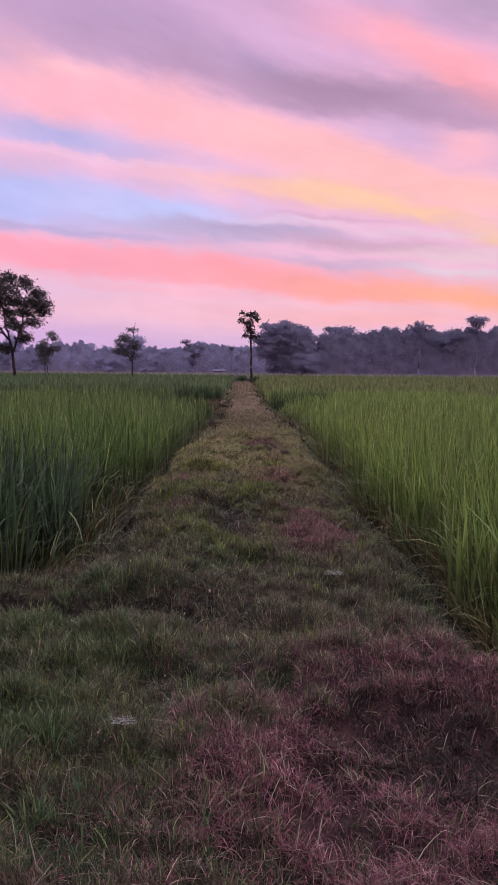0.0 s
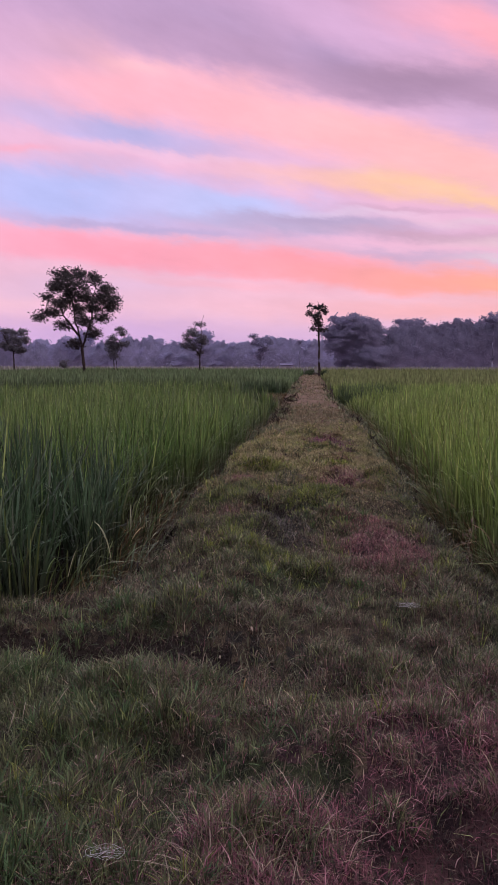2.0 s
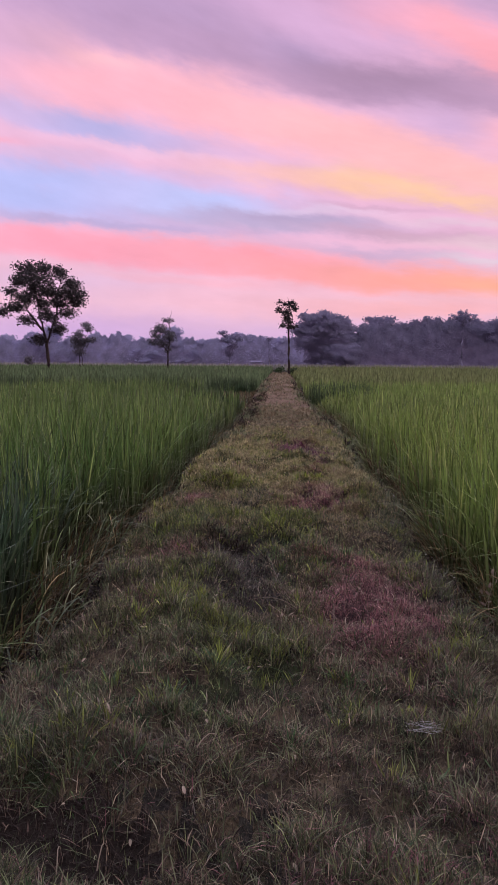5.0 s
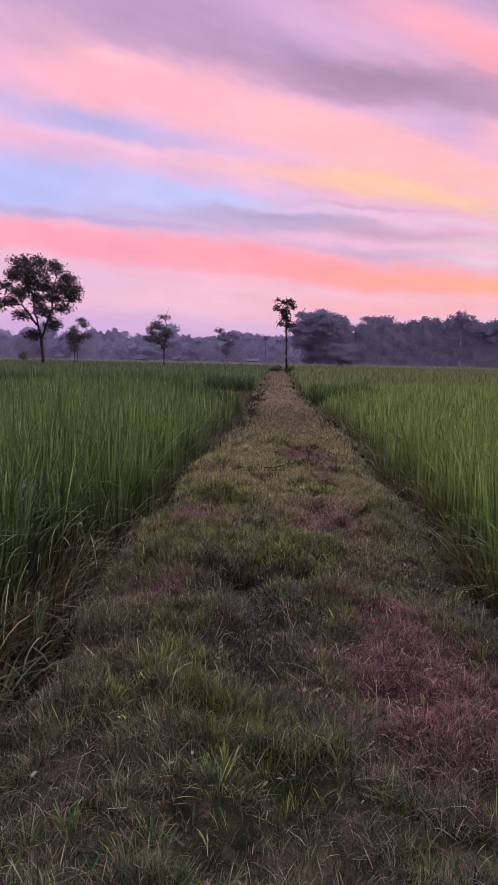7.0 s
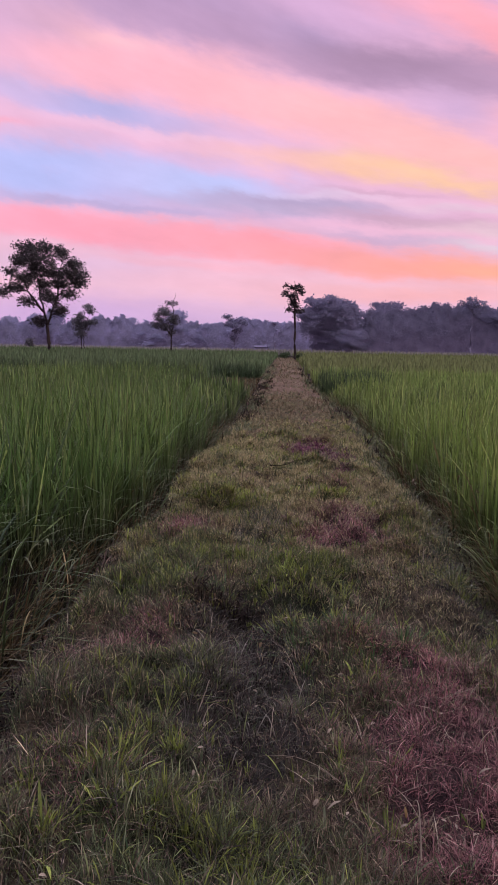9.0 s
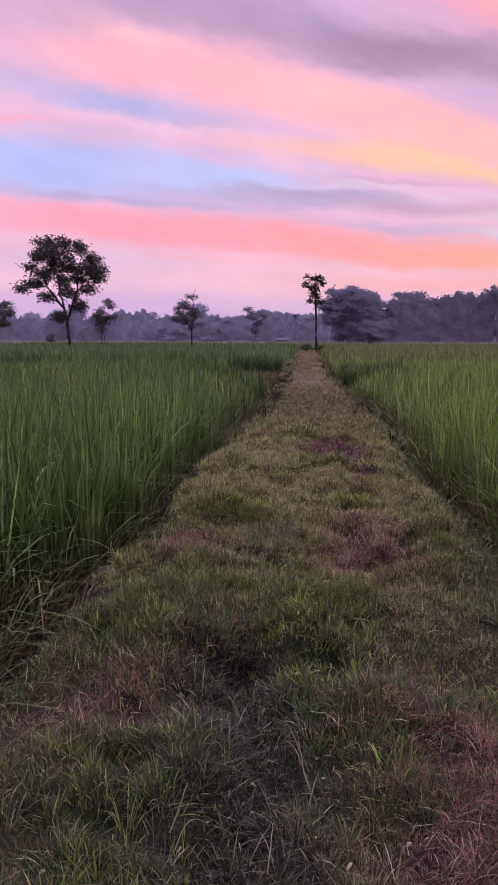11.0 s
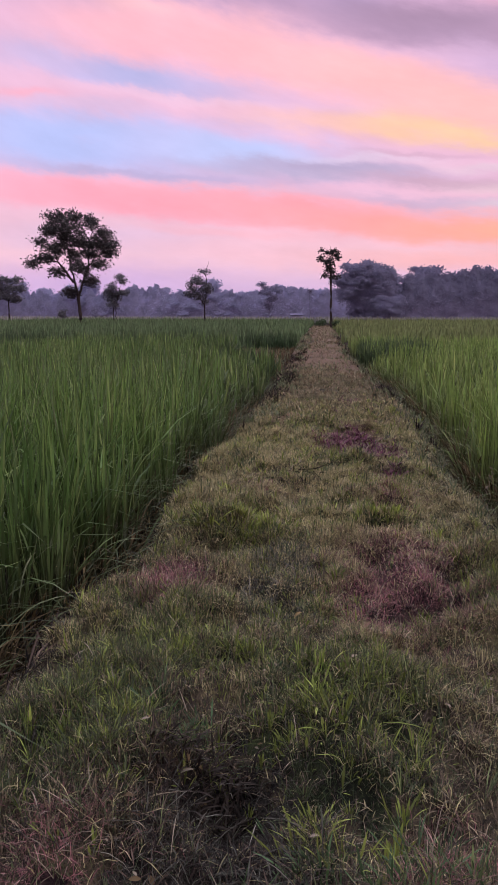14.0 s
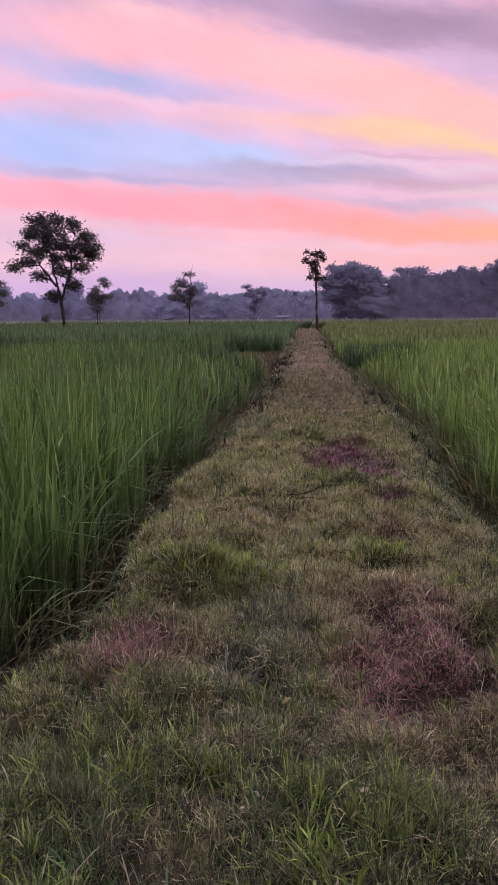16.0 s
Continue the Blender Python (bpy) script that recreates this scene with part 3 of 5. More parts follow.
def rice(name, side, y0, y1, span, per_m2, tall, wide, segs, mat, label, leaves, inner=0.0):
    """A stand of rice on one side of the bund: hills of leaves."""
    n = int((y1 - y0) * span * per_m2)
    y = rng.uniform(y0, y1, n)
    off = inner + rng.uniform(0.0, 1.0, n) * span
    ragged = 0.07 * np.sin(y * 2.3) + 0.06 * np.sin(y * 5.1 + 2)
    x = left_edge(y) - 0.34 - 0.24 * (1 - smooth(7.5, 10.5, y)) - off + ragged if side < 0 else right_edge(y) + 0.32 + off + ragged
    keep = ~notch(x, y)
    if span == 5.5:
        keep &= (off < 2.2) | (rng.uniform(0, 1, n) < 0.65)
    if side < 0:
        keep &= x > -span - inner - 2.6
    else:
        keep &= y > 3.0 + 0.25 * np.sin(x * 3)
    x, y, off = x[keep], y[keep], off[keep]
    n = len(x)
    hill = tall * (0.92 + 0.07 * np.sin(x * 0.9 + y * 0.35) * np.sin(y * 0.5 + 1) + 0.05 * np.sin(x * 2.7 + 1) * np.sin(y * 2.1) + rng.normal(0, 0.05, n))
    hill *= (0.80 + 0.20 * smooth(0.0, 0.5, off)) * (1 - 0.17 * smooth(13, 22, y))
    i = np.repeat(np.arange(n), leaves)
    m = len(i)
    bx, by = x[i] + rng.normal(0, 0.045, m), y[i] + rng.normal(0, 0.045, m)
    base = np.stack([bx, by, height(bx, by) - 0.02], 1)
    t = hill[i] * rng.uniform(0.66, 1.12, m)
    calm = (0.35 + 0.65 * smooth(0.0, 0.35, off))[i]
    lean = np.abs(rng.normal(0.15, 0.12, m)) * calm
    bow = np.where(rng.uniform(0, 1, m) < 0.42, rng.uniform(0.2, 0.75, m), np.clip(rng.normal(0.05, 0.10, m), 0, 0.5)) * calm
    return blade_stuff(name, base, t, wide * rng.uniform(0.7, 1.3, m), lean, bow, segs, mat, label, "rice")


def fringe(name, side, n, y0, y1, reach, tall, wide, mat, label, lean, bow, depth=0.45, category="rice"):
    """Leaves along the edge of a rice field that lean or hang out over the bund's foot."""
    y = rng.uniform(y0, y1, n)
    e = left_edge(y) if side < 0 else right_edge(y)
    x = e + side * ((0.06 if "litter" in name else 0.24) + rng.uniform(0, 1, n) ** 1.3 * depth)
    k = ~notch(x, y)
    x, y = x[k], y[k]
    n = len(x)
    base = np.stack([x, y, height(x, y) - 0.01 + rng.uniform(0, reach, n)], 1)
    az = (0.0 if side < 0 else np.pi) + rng.normal(0, 0.9, n)
    return blade_stuff(name, base, tall * rng.uniform(0.5, 1.2, n), wide * rng.uniform(0.6, 1.3, n), np.clip(rng.normal(lean, 0.18, n), 0, 0.9), np.clip(rng.normal(bow, 0.2, n), 0, 0.9), 2 if "dry" in name or "litter" in name else 5, mat, label, category, az)


LAB_L = "dense deep green rice plants in the field"
LAB_R = "dense yellow-green rice plants in the field"
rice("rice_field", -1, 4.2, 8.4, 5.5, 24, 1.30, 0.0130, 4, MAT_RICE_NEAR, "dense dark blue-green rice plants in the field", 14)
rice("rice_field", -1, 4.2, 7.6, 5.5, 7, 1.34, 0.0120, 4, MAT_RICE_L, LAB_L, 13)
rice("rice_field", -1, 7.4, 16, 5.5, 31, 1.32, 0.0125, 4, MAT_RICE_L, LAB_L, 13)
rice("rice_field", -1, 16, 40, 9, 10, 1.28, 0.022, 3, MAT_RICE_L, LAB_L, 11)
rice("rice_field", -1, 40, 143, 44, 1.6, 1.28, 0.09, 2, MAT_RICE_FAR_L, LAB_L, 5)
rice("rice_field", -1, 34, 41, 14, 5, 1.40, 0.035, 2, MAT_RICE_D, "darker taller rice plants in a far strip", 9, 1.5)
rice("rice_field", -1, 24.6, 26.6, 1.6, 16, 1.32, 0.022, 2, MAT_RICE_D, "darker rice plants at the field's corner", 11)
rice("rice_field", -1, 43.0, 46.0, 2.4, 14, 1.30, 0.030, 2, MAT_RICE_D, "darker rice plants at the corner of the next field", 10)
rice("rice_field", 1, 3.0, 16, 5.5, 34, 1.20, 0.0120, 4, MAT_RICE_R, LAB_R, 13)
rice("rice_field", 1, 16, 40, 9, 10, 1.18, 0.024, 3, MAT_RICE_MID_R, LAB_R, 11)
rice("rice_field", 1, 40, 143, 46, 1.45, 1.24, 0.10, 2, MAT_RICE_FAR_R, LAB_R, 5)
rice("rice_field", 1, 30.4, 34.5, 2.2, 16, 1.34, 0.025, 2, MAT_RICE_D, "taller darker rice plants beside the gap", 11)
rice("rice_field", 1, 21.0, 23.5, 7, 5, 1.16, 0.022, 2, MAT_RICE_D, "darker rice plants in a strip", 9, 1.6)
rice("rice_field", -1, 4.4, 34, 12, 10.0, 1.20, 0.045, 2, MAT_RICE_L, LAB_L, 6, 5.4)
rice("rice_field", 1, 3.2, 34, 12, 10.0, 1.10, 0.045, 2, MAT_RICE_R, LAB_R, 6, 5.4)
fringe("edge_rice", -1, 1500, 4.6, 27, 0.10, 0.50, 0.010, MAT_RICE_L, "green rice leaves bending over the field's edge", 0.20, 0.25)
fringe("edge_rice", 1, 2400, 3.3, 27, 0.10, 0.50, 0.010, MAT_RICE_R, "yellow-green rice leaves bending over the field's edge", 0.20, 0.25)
fringe("dry_rice_leaves", -1, 4200, 4.4, 30, 0.20, 0.30, 0.009, MAT_RICE_DRY, "withered brown leaves at the rice field's edge", 0.35, 0.45, 0.25)
fringe("dry_rice_leaves", 1, 4500, 3.2, 30, 0.20, 0.30, 0.009, MAT_RICE_DRY, "withered straw leaves at the rice field's edge", 0.35, 0.45, 0.25)
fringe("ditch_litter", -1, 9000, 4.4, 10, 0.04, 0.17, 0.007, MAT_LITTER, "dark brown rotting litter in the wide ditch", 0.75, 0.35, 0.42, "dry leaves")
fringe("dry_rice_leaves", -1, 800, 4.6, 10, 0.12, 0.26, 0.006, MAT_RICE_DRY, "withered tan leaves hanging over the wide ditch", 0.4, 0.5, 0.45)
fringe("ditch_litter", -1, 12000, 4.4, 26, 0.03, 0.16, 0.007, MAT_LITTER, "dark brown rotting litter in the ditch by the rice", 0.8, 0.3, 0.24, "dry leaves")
# on the right the litter is added, dark in place of the ditch's shade
fringe("ditch_litter", 1, 9000, 3.2, 24, 0.03, 0.16, 0.007, MAT_LITTER, "dark brown litter for the shade at the rice's foot", 0.8, 0.3, 0.26, "dry leaves")
fringe("arching_rice", -1, 480, 5.0, 22, 0.30, 0.55, 0.008, MAT_RICE_L, "long rice leaves arching out over the ditch", 0.45, 0.65, 0.30)
fringe("arching_rice", 1, 380, 4.0, 22, 0.30, 0.50, 0.008, MAT_RICE_R, "long rice leaves arching out over the shoulder", 0.40, 0.60, 0.30)
fringe("arching_straw", -1, 520, 5.6, 23, 0.25, 0.44, 0.007, MAT_RICE_DRY, "long straw-coloured leaves arching over the ditch", 0.45, 0.65, 0.25)
fringe("tall_weeds", -1, 110, 4.6, 9.5, 0.50, 0.38, 0.009, MAT_REED, "broad arching blue-green grass leaves by the rice", 0.35, 0.55, 0.35, "grass")
fringe("tall_weeds", -1, 120, 9.5, 17, 0.45, 0.42, 0.009, MAT_REED, "arching blue-green grass leaves by the rice", 0.35, 0.55, 0.3, "grass")
fringe("tall_weeds", 1, 130, 4.0, 14, 0.40, 0.45, 0.009, MAT_RICE_DRY, "arching straw-coloured grass leaves by the rice", 0.35, 0.55, 0.3, "grass")


def gap_weeds(name, n, x0, x1, y0, y1, tall, wide, mat, label):
    """Rank weeds on the bare corners where no rice stands."""
    gx, gy = rng.uniform(x0, x1, n), rng.uniform(y0, y1, n)
    return blade_stuff(name, np.stack([gx, gy, height(gx, gy) - 0.01], 1), tall * rng.uniform(0.4, 1.2, n), wide * rng.uniform(0.6, 1.3, n), np.clip(rng.normal(0.35, 0.2, n), 0, 0.9), np.clip(rng.normal(0.3, 0.2, n), 0, 0.7), 2, mat, label, "grass")


gap_weeds("corner_weeds", 1300, 0.9, 2.6, 27.4, 30.4, 0.36, 0.020, MAT_RICE_D, "dark green weeds in the corner of the field")
gap_weeds("corner_weeds", 1800, -4.4, -1.8, 26.6, 43.2, 0.26, 0.020, MAT_REED, "grey-green weeds in the corner of the field")
gap_weeds("dry_corner_weeds", 3200, -4.2, -1.7, 26.0, 43.2, 0.26, 0.020, MAT_RICE_DRY, "dry brown weeds in the corner of the field")


# beside and behind the start of the walk
gap_weeds("cross_bund_grass", 16000, -8.0, -3.5, -12, 4.2, 0.12, 0.014, MAT_GRASS_D, "short dull green grass on the cross bund")
gap_weeds("cross_bund_grass", 9000, -8.0, -3.5, -12, 4.2, 0.12, 0.014, MAT_STRAW, "dry tan grass on the cross bund")
gap_weeds("rice_field", 17000, 2.7, 16, -12, 3.2, 1.15, 0.045, MAT_RICE_R, LAB_R)
gap_weeds("rice_field", 12000, -17, -8.7, -12, 6.0, 1.15, 0.045, MAT_RICE_L, LAB_L)


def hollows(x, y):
    """Small pits in the turf, thinned and coloured dark for their shade."""
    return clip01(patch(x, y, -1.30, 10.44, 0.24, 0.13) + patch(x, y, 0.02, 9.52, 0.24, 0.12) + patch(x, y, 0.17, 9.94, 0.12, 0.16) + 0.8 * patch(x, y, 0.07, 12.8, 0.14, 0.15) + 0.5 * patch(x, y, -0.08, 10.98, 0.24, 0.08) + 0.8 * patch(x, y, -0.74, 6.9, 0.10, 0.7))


def bare(x, y):
    """Thin places in the turf: hollows and worn spots."""
    d = 0.48 * patch(x, y, 0.22, 2.15, 0.50, 0.45) + 0.80 * patch(x, y, -1.60, 3.95, 0.85, 0.28) + 0.3 * patch(x, y, -0.84, 7.80, 0.20, 0.30) + 0.3 * patch(x, y, -0.70, 6.95, 0.18, 0.65) + 0.35 * np.exp(-((x - right_edge(y) - 0.05) / 0.22) ** 2) + 0.15 * patch(x, y, 0.5, 8.0, 0.2, 0.8) + 0.6 * hollows(x, y)
    wide_clumps = lumps(x, y, 0.9, 4) * smooth(14, 18, y) + clumps(x, y) * (1 - smooth(14, 18, y))
    return np.clip(0.74 - 1.5 * d + (3.0 - 1.2 * smooth(8.5, 10.5, y)) * (wide_clumps - 0.5) + 0.22 * smooth(8, 10, y), 0.22 + 0.25 * smooth(8.5, 10.5, y) - 0.15 * patch(x, y, -1.6, 3.92, 0.8, 0.22), 1)


def inside(x, y):
    return smooth(left_edge(y) - 0.14, left_edge(y) + 0.04, x) * (1 - smooth(right_edge(y) + 0.12, right_edge(y) + 0.48, x))


def turf(name, n, y0, y1, tall, wide, mat, label, where, lean=0.45, bow=0.25, segs=3, spread=0.25, lift=0.0, gaps=True):
    """Short grass on the bund, thicker where the given density is high."""
    x, y = rng.uniform(-3.6, 2.2, n), rng.uniform(y0, y1, n)
    keep = rng.uniform(0, 1, n) < where(x, y) * inside(x, y) * (bare(x, y) if gaps else 1)
    x, y = x[keep], y[keep]
    n = len(x)
    base = np.stack([x, y, height(x, y) - 0.004 + rng.uniform(0, 1, n) * lift], 1)
    far = smooth(8.5, 13, y) * (1 if wide < 0.008 else 0)
    t = tall * rng.uniform(0.45, 1.4, n) * (0.35 + 1.3 * clumps(x, y)) * (1 + 0.25 * far)
    return blade_stuff(name, base, t, wide * (1 + 0.8 * far) * rng.uniform(0.6, 1.4, n), np.clip(rng.normal(lean, spread, n) + 0.22 * far, 0, 0.98), np.clip(rng.normal(bow, 0.15, n), 0, 0.6), segs, mat, label, "grass")


def tufts(name, n, per, y0, y1, tall, wide, radius, mat, label, where, segs=3):
    """Clumps of grass whose blades spread outward."""
    x, y = rng.uniform(-3.6, 2.2, n), rng.uniform(y0, y1, n)
    keep = rng.uniform(0, 1, n) < where(x, y) * inside(x, y) * bare(x, y)
    x, y = x[keep], y[keep]
    n = len(x)
    size = rng.uniform(0.55, 1.3, n) ** 1.2
    i = np.repeat(np.arange(n), per)
    m = len(i)
    az, r = rng.uniform(0, 2 * np.pi, m), np.abs(rng.normal(0, 1, m)) * radius * size[i]
    bx, by = x[i] + np.cos(az) * r, y[i] + np.sin(az) * r
    base = np.stack([bx, by, height(bx, by) - 0.004], 1)
    wide = wide * (1 + 0.6 * smooth(8.5, 13, by))
    lean = np.clip(0.15 + 0.35 * r / radius + rng.normal(0, 0.15, m), 0, 0.9)
    return blade_stuff(name, base, tall * size[i] * rng.uniform(0.5, 1.25, m), wide * rng.uniform(0.6, 1.4, m), lean, np.clip(rng.normal(0.2, 0.15, m), 0, 0.6), segs, mat, label, "grass", az)


def deadness(x, y):
    return (1 - 0.8 * patch(x, y, -1.8, 2.4, 0.9, 1.7)) * (1 - 0.55 * patch(x, y, -0.8, 4.9, 1.3, 0.75)) * (1 - 0.5 * patch(x, y, -1.3, 7.2, 0.55, 2.6)) * (1 - 0.6 * patch(x, y, -1.3, 7.35, 0.4, 0.4)) * (1 - 0.45 * greenness(x, y)) * (1 - 0.86 * smooth(0.25, 0.85, redness(x, y))) * (1 - 0.6 * smooth(0.2, 0.9, greyness(x, y))) * (1 - 0.8 * purple(x, y))


def near(y):
    return (1 - 0.6 * smooth(8.5, 12, y)) * (1 - smooth(15.0, 20.5, y))


def start(y):
    """1 on the first stretch of the bund, where the grass is darker."""
    return 1 - smooth(3.4, 5.0, y)


# the short fine pile of the turf
turf("fine_green_pile", 1000000, 0.9, 10.8, 0.056, 0.0030, MAT_GRASS_D, "short fine dull green turf", lambda x, y: clip01(0.12 + 0.55 * greenness(x, y)) * (1 - 0.9 * redness(x, y)), 0.35, 0.0, 1, 0.25, 0.01)
turf("fine_dry_pile", 1000000, 0.9, 10.8, 0.052, 0.0026, MAT_STRAW, "short fine dry tan turf", lambda x, y: 0.42 * deadness(x, y), 0.42, 0.0, 1, 0.28, 0.01)
# a dark pile for the shade low down between the blades
turf("fine_dark_pile", 900000, 0.9, 10.8, 0.046, 0.0030, MAT_LITTER, "short dark brown stubble for shade in the turf", lambda x, y: 0.28 * (1 - 0.6 * patch(x, y, -1.6, 3.92, 0.85, 0.24)) * (1 - 0.75 * smooth(8.2, 9.6, y)), 0.45, 0.0, 1, 0.28, 0.0, False)
turf("fine_golden_pile", 1200000, 7.6, 19.6, 0.052, 0.0036, MAT_GOLD, "short fine golden tan turf", lambda x, y: 0.55 * smooth(7.8, 9.4, y) * (1 - smooth(14.0, 19.5, y)) * deadness(x, y), 0.42, 0.0, 1, 0.28, 0.01)
turf("fine_red_pile", 600000, 0.9, 10.8, 0.050, 0.0026, MAT_WINE, "short fine wine-brown turf", lambda x, y: 0.55 * redness(x, y), 0.45, 0.0, 1, 0.28, 0.01)
turf("fine_grey_pile", 500000, 3.0, 10.8, 0.055, 0.0026, MAT_GREY, "short fine grey withered turf", lambda x, y: 0.6 * greyness(x, y) * (1 - redness(x, y)), 0.45, 0.0, 1, 0.28, 0.01)
turf("pale_blades", 170000, 2.6, 7.2, 0.085, 0.0024, MAT_REED, "long pale grey-green blades in the turf", lambda x, y: 0.24 * (1 - redness(x, y)) * smooth(2.6, 3.6, y) * (1 - smooth(5.0, 6.4, y)), 0.55, 0.35, 3, 0.25, 0.02)
# matted stalks, their dark brown also standing for shade under the grass
turf("matted_stalks", 110000, 0.8, 9.5, 0.085, 0.0022, MAT_LITTER, "flattened dark brown stalks matted under the grass", lambda x, y: 0.75 * (1 - 0.5 * redness(x, y)) * (1 - 0.7 * patch(x, y, -1.6, 3.92, 0.85, 0.24)), 0.90, 0.22, 2, 0.10, 0.025, False)
turf("matted_tan_stalks", 40000, 0.8, 14, 0.080, 0.0022, MAT_STRAW, "flattened tan stalks matted under the grass", lambda x, y: 0.75 * (1 - 0.8 * redness(x, y)) * (1 - 0.5 * greyness(x, y)) * (1 - 0.9 * patch(x, y, -1.6, 3.92, 0.85, 0.24)), 0.88, 0.25, 2, 0.10, 0.035, False)
# litter in the hollows, which also paints the shade there
turf("hollow_shade_litter", 450000, 0.8, 13.2, 0.055, 0.0032, MAT_LITTER, "dark rotted grass and painted shade in the hollows", lambda x, y: clip01(patch(x, y, 0.32, 2.1, 0.5, 0.5) + 0.4 * patch(x, y, -1.55, 3.92, 0.95, 0.30) + patch(x, y, -0.84, 7.8, 0.25, 0.4) + 0.6 * patch(x, y, -0.70, 6.8, 0.2, 0.9) + hollows(x, y)), 0.7, 0.3, 2, 0.25, 0.02, False)
turf("dry_grass", 400000, 0.4, 12, 0.056, 0.0021, MAT_STRAW, "matted dry tan grass on the bund", lambda x, y: near(y) * deadness(x, y) * (1 - 0.35 * start(y)) * (1 - 0.67 * smooth(7.5, 9.5, y)), 0.50, 0.34, 2, 0.28, 0.015)
turf("golden_grass", 737856, 5.0, 20, 0.050, 0.0025, MAT_GOLD, "matted golden tan grass on the bund", lambda x, y: near(y) * (1 - 0.55 * patch(x, y, -1.25, 8.3, 0.5, 0.9)) * deadness(x, y) * clip01(smooth(6.6, 8.6, y) + 0.15 * patch(x, y, -1.3, 7.0, 0.4, 1.6)), 0.55, 0.50, 2, 0.30, 0.015)
turf("grey_grass", 553392, 0.4, 20, 0.050, 0.0025, MAT_GREY, "matted grey withered grass on the bund", lambda x, y: near(y) * clip01(greyness(x, y) + 0.13) * (1 - 0.85 * redness(x, y)), 0.55, 0.50, 2, 0.30, 0.015)
turf("long_grey_grass", 120000, 5.6, 10.6, 0.115, 0.0024, MAT_GREY, "long fine grey-green grass lying over in the furrow", lambda x, y: 0.45 * clip01(greyness(x, y) - 0.25) * (1 - redness(x, y)), 0.70, 0.45, 3, 0.2, 0.02, False)
turf("red_grass", 1106784, 3.4, 20, 0.056, 0.0019, MAT_RED, "withered reddish grass in patches", lambda x, y: near(y) * clip01(1.35 * redness(x, y)) * (1 - start(y)), 0.68, 0.45, 2, 0.28, 0.02)
turf("wine_grass", 338000, 0.4, 5.0, 0.056, 0.0019, MAT_WINE, "withered wine-brown grass in a wide patch", lambda x, y: redness(x, y) * start(y) * (1 - 0.6 * patch(x, y, 0.32, 2.1, 0.45, 0.45)), 0.68, 0.45, 2, 0.28, 0.02)
turf("purple_grass", 300000, 10, 17, 0.065, 0.0050, MAT_MAGENTA, "withered purple grass in a patch", lambda x, y: clip01(2.2 * purple(x, y)), 0.60, 0.3, 2, 0.25, 0.03)
turf("low_grass", 640000, 0.4, 20, 0.078, 0.0024, MAT_GRASS_D, "short dull green grass on the bund", lambda x, y: near(y) * clip01(greenness(x, y) + 0.15) * (1 - 0.75 * redness(x, y)), 0.35, 0.25, 2, 0.25)
tufts("grass_tufts", 24400, 20, 0.4, 20, 0.090, 0.0027, 0.030, MAT_GRASS, "tufts of fresh green grass on the bund", lambda x, y: near(y) * greenness(x, y) ** 1.3 * (1 - 0.85 * start(y)) * (1 - 0.3 * (1 - smooth(7.2, 7.8, y))), 3)
tufts("dull_grass_tufts", 19000, 20, 0.4, 20, 0.092, 0.0026, 0.030, MAT_GRASS_D, "tufts of dull green grass on the bund", lambda x, y: near(y) * clip01(0.7 * greenness(x, y) + 0.12 + 0.4 * start(y) * (1 - redness(x, y))), 2)
tufts("dry_grass_tufts", 12200, 18, 0.4, 20, 0.070, 0.0030, 0.032, MAT_STRAW, "tufts of dry tan grass on the bund", lambda x, y: near(y) * 0.6 * deadness(x, y), 2)
tufts("deep_green_tufts", 14000, 20, 0.9, 4.6, 0.085, 0.0040, 0.040, MAT_LUSH, "deep green tufts where the bunds meet", lambda x, y: 0.95 * patch(x, y, -1.85, 2.45, 0.80, 1.7) * clip01(1.9 * lumps(x, y, 0.30, 51) - 0.45) * (1 - redness(x, y)), 3)
tufts("deep_green_tufts", 3000, 22, 4.2, 6.2, 0.075, 0.0040, 0.040, MAT_LUSH, "deep green tufts across the bund", lambda x, y: 0.4 * patch(x, y, -0.9, 5.0, 1.0, 0.5) * clip01(0.6 + 0.6 * waves(x * 3, y * 3)), 3)
tufts("lush_tufts", 6200, 22, 5.2, 11.4, 0.098, 0.0056, 0.045, MAT_GRASS, "lush tall tufts of yellow-green grass", lambda x, y: clip01(patch(x, y, -0.54, 8.15, 0.22, 0.55) + 0.7 * patch(x, y, -0.55, 5.15, 0.2, 0.3) + 1.6 * patch(x, y, -1.14, 10.80, 0.32, 0.16) + 0.5 * patch(x, y, -0.10, 11.14, 0.22, 0.10) + 0.10 * patch(x, y, -1.0, 6.1, 0.35, 0.6)), 4)
tufts("deep_green_tufts", 2000, 24, 7.4, 9.4, 0.095, 0.0044, 0.045, MAT_LUSH, "lush deep green tufts round the hollow", lambda x, y: clip01(0.45 * patch(x, y, -1.08, 8.15, 0.22, 0.30) + 0.25 * patch(x, y, -0.80, 8.55, 0.22, 0.22)), 4)
tufts("deep_green_tufts", 1500, 24, 6.9, 7.9, 0.085, 0.0040, 0.045, MAT_LUSH, "dark green tufts beside the furrow", lambda x, y: 0.5 * patch(x, y, -0.45, 7.40, 0.34, 0.34), 4)
tufts("slope_weeds", 12000, 16, 3.2, 30, 0.13, 0.0060, 0.06, MAT_REED, "grey-green weeds on the shoulder of the bund", lambda x, y: 0.9 * np.exp(-((x - right_edge(y) - 0.16) / 0.20) ** 2), 3)
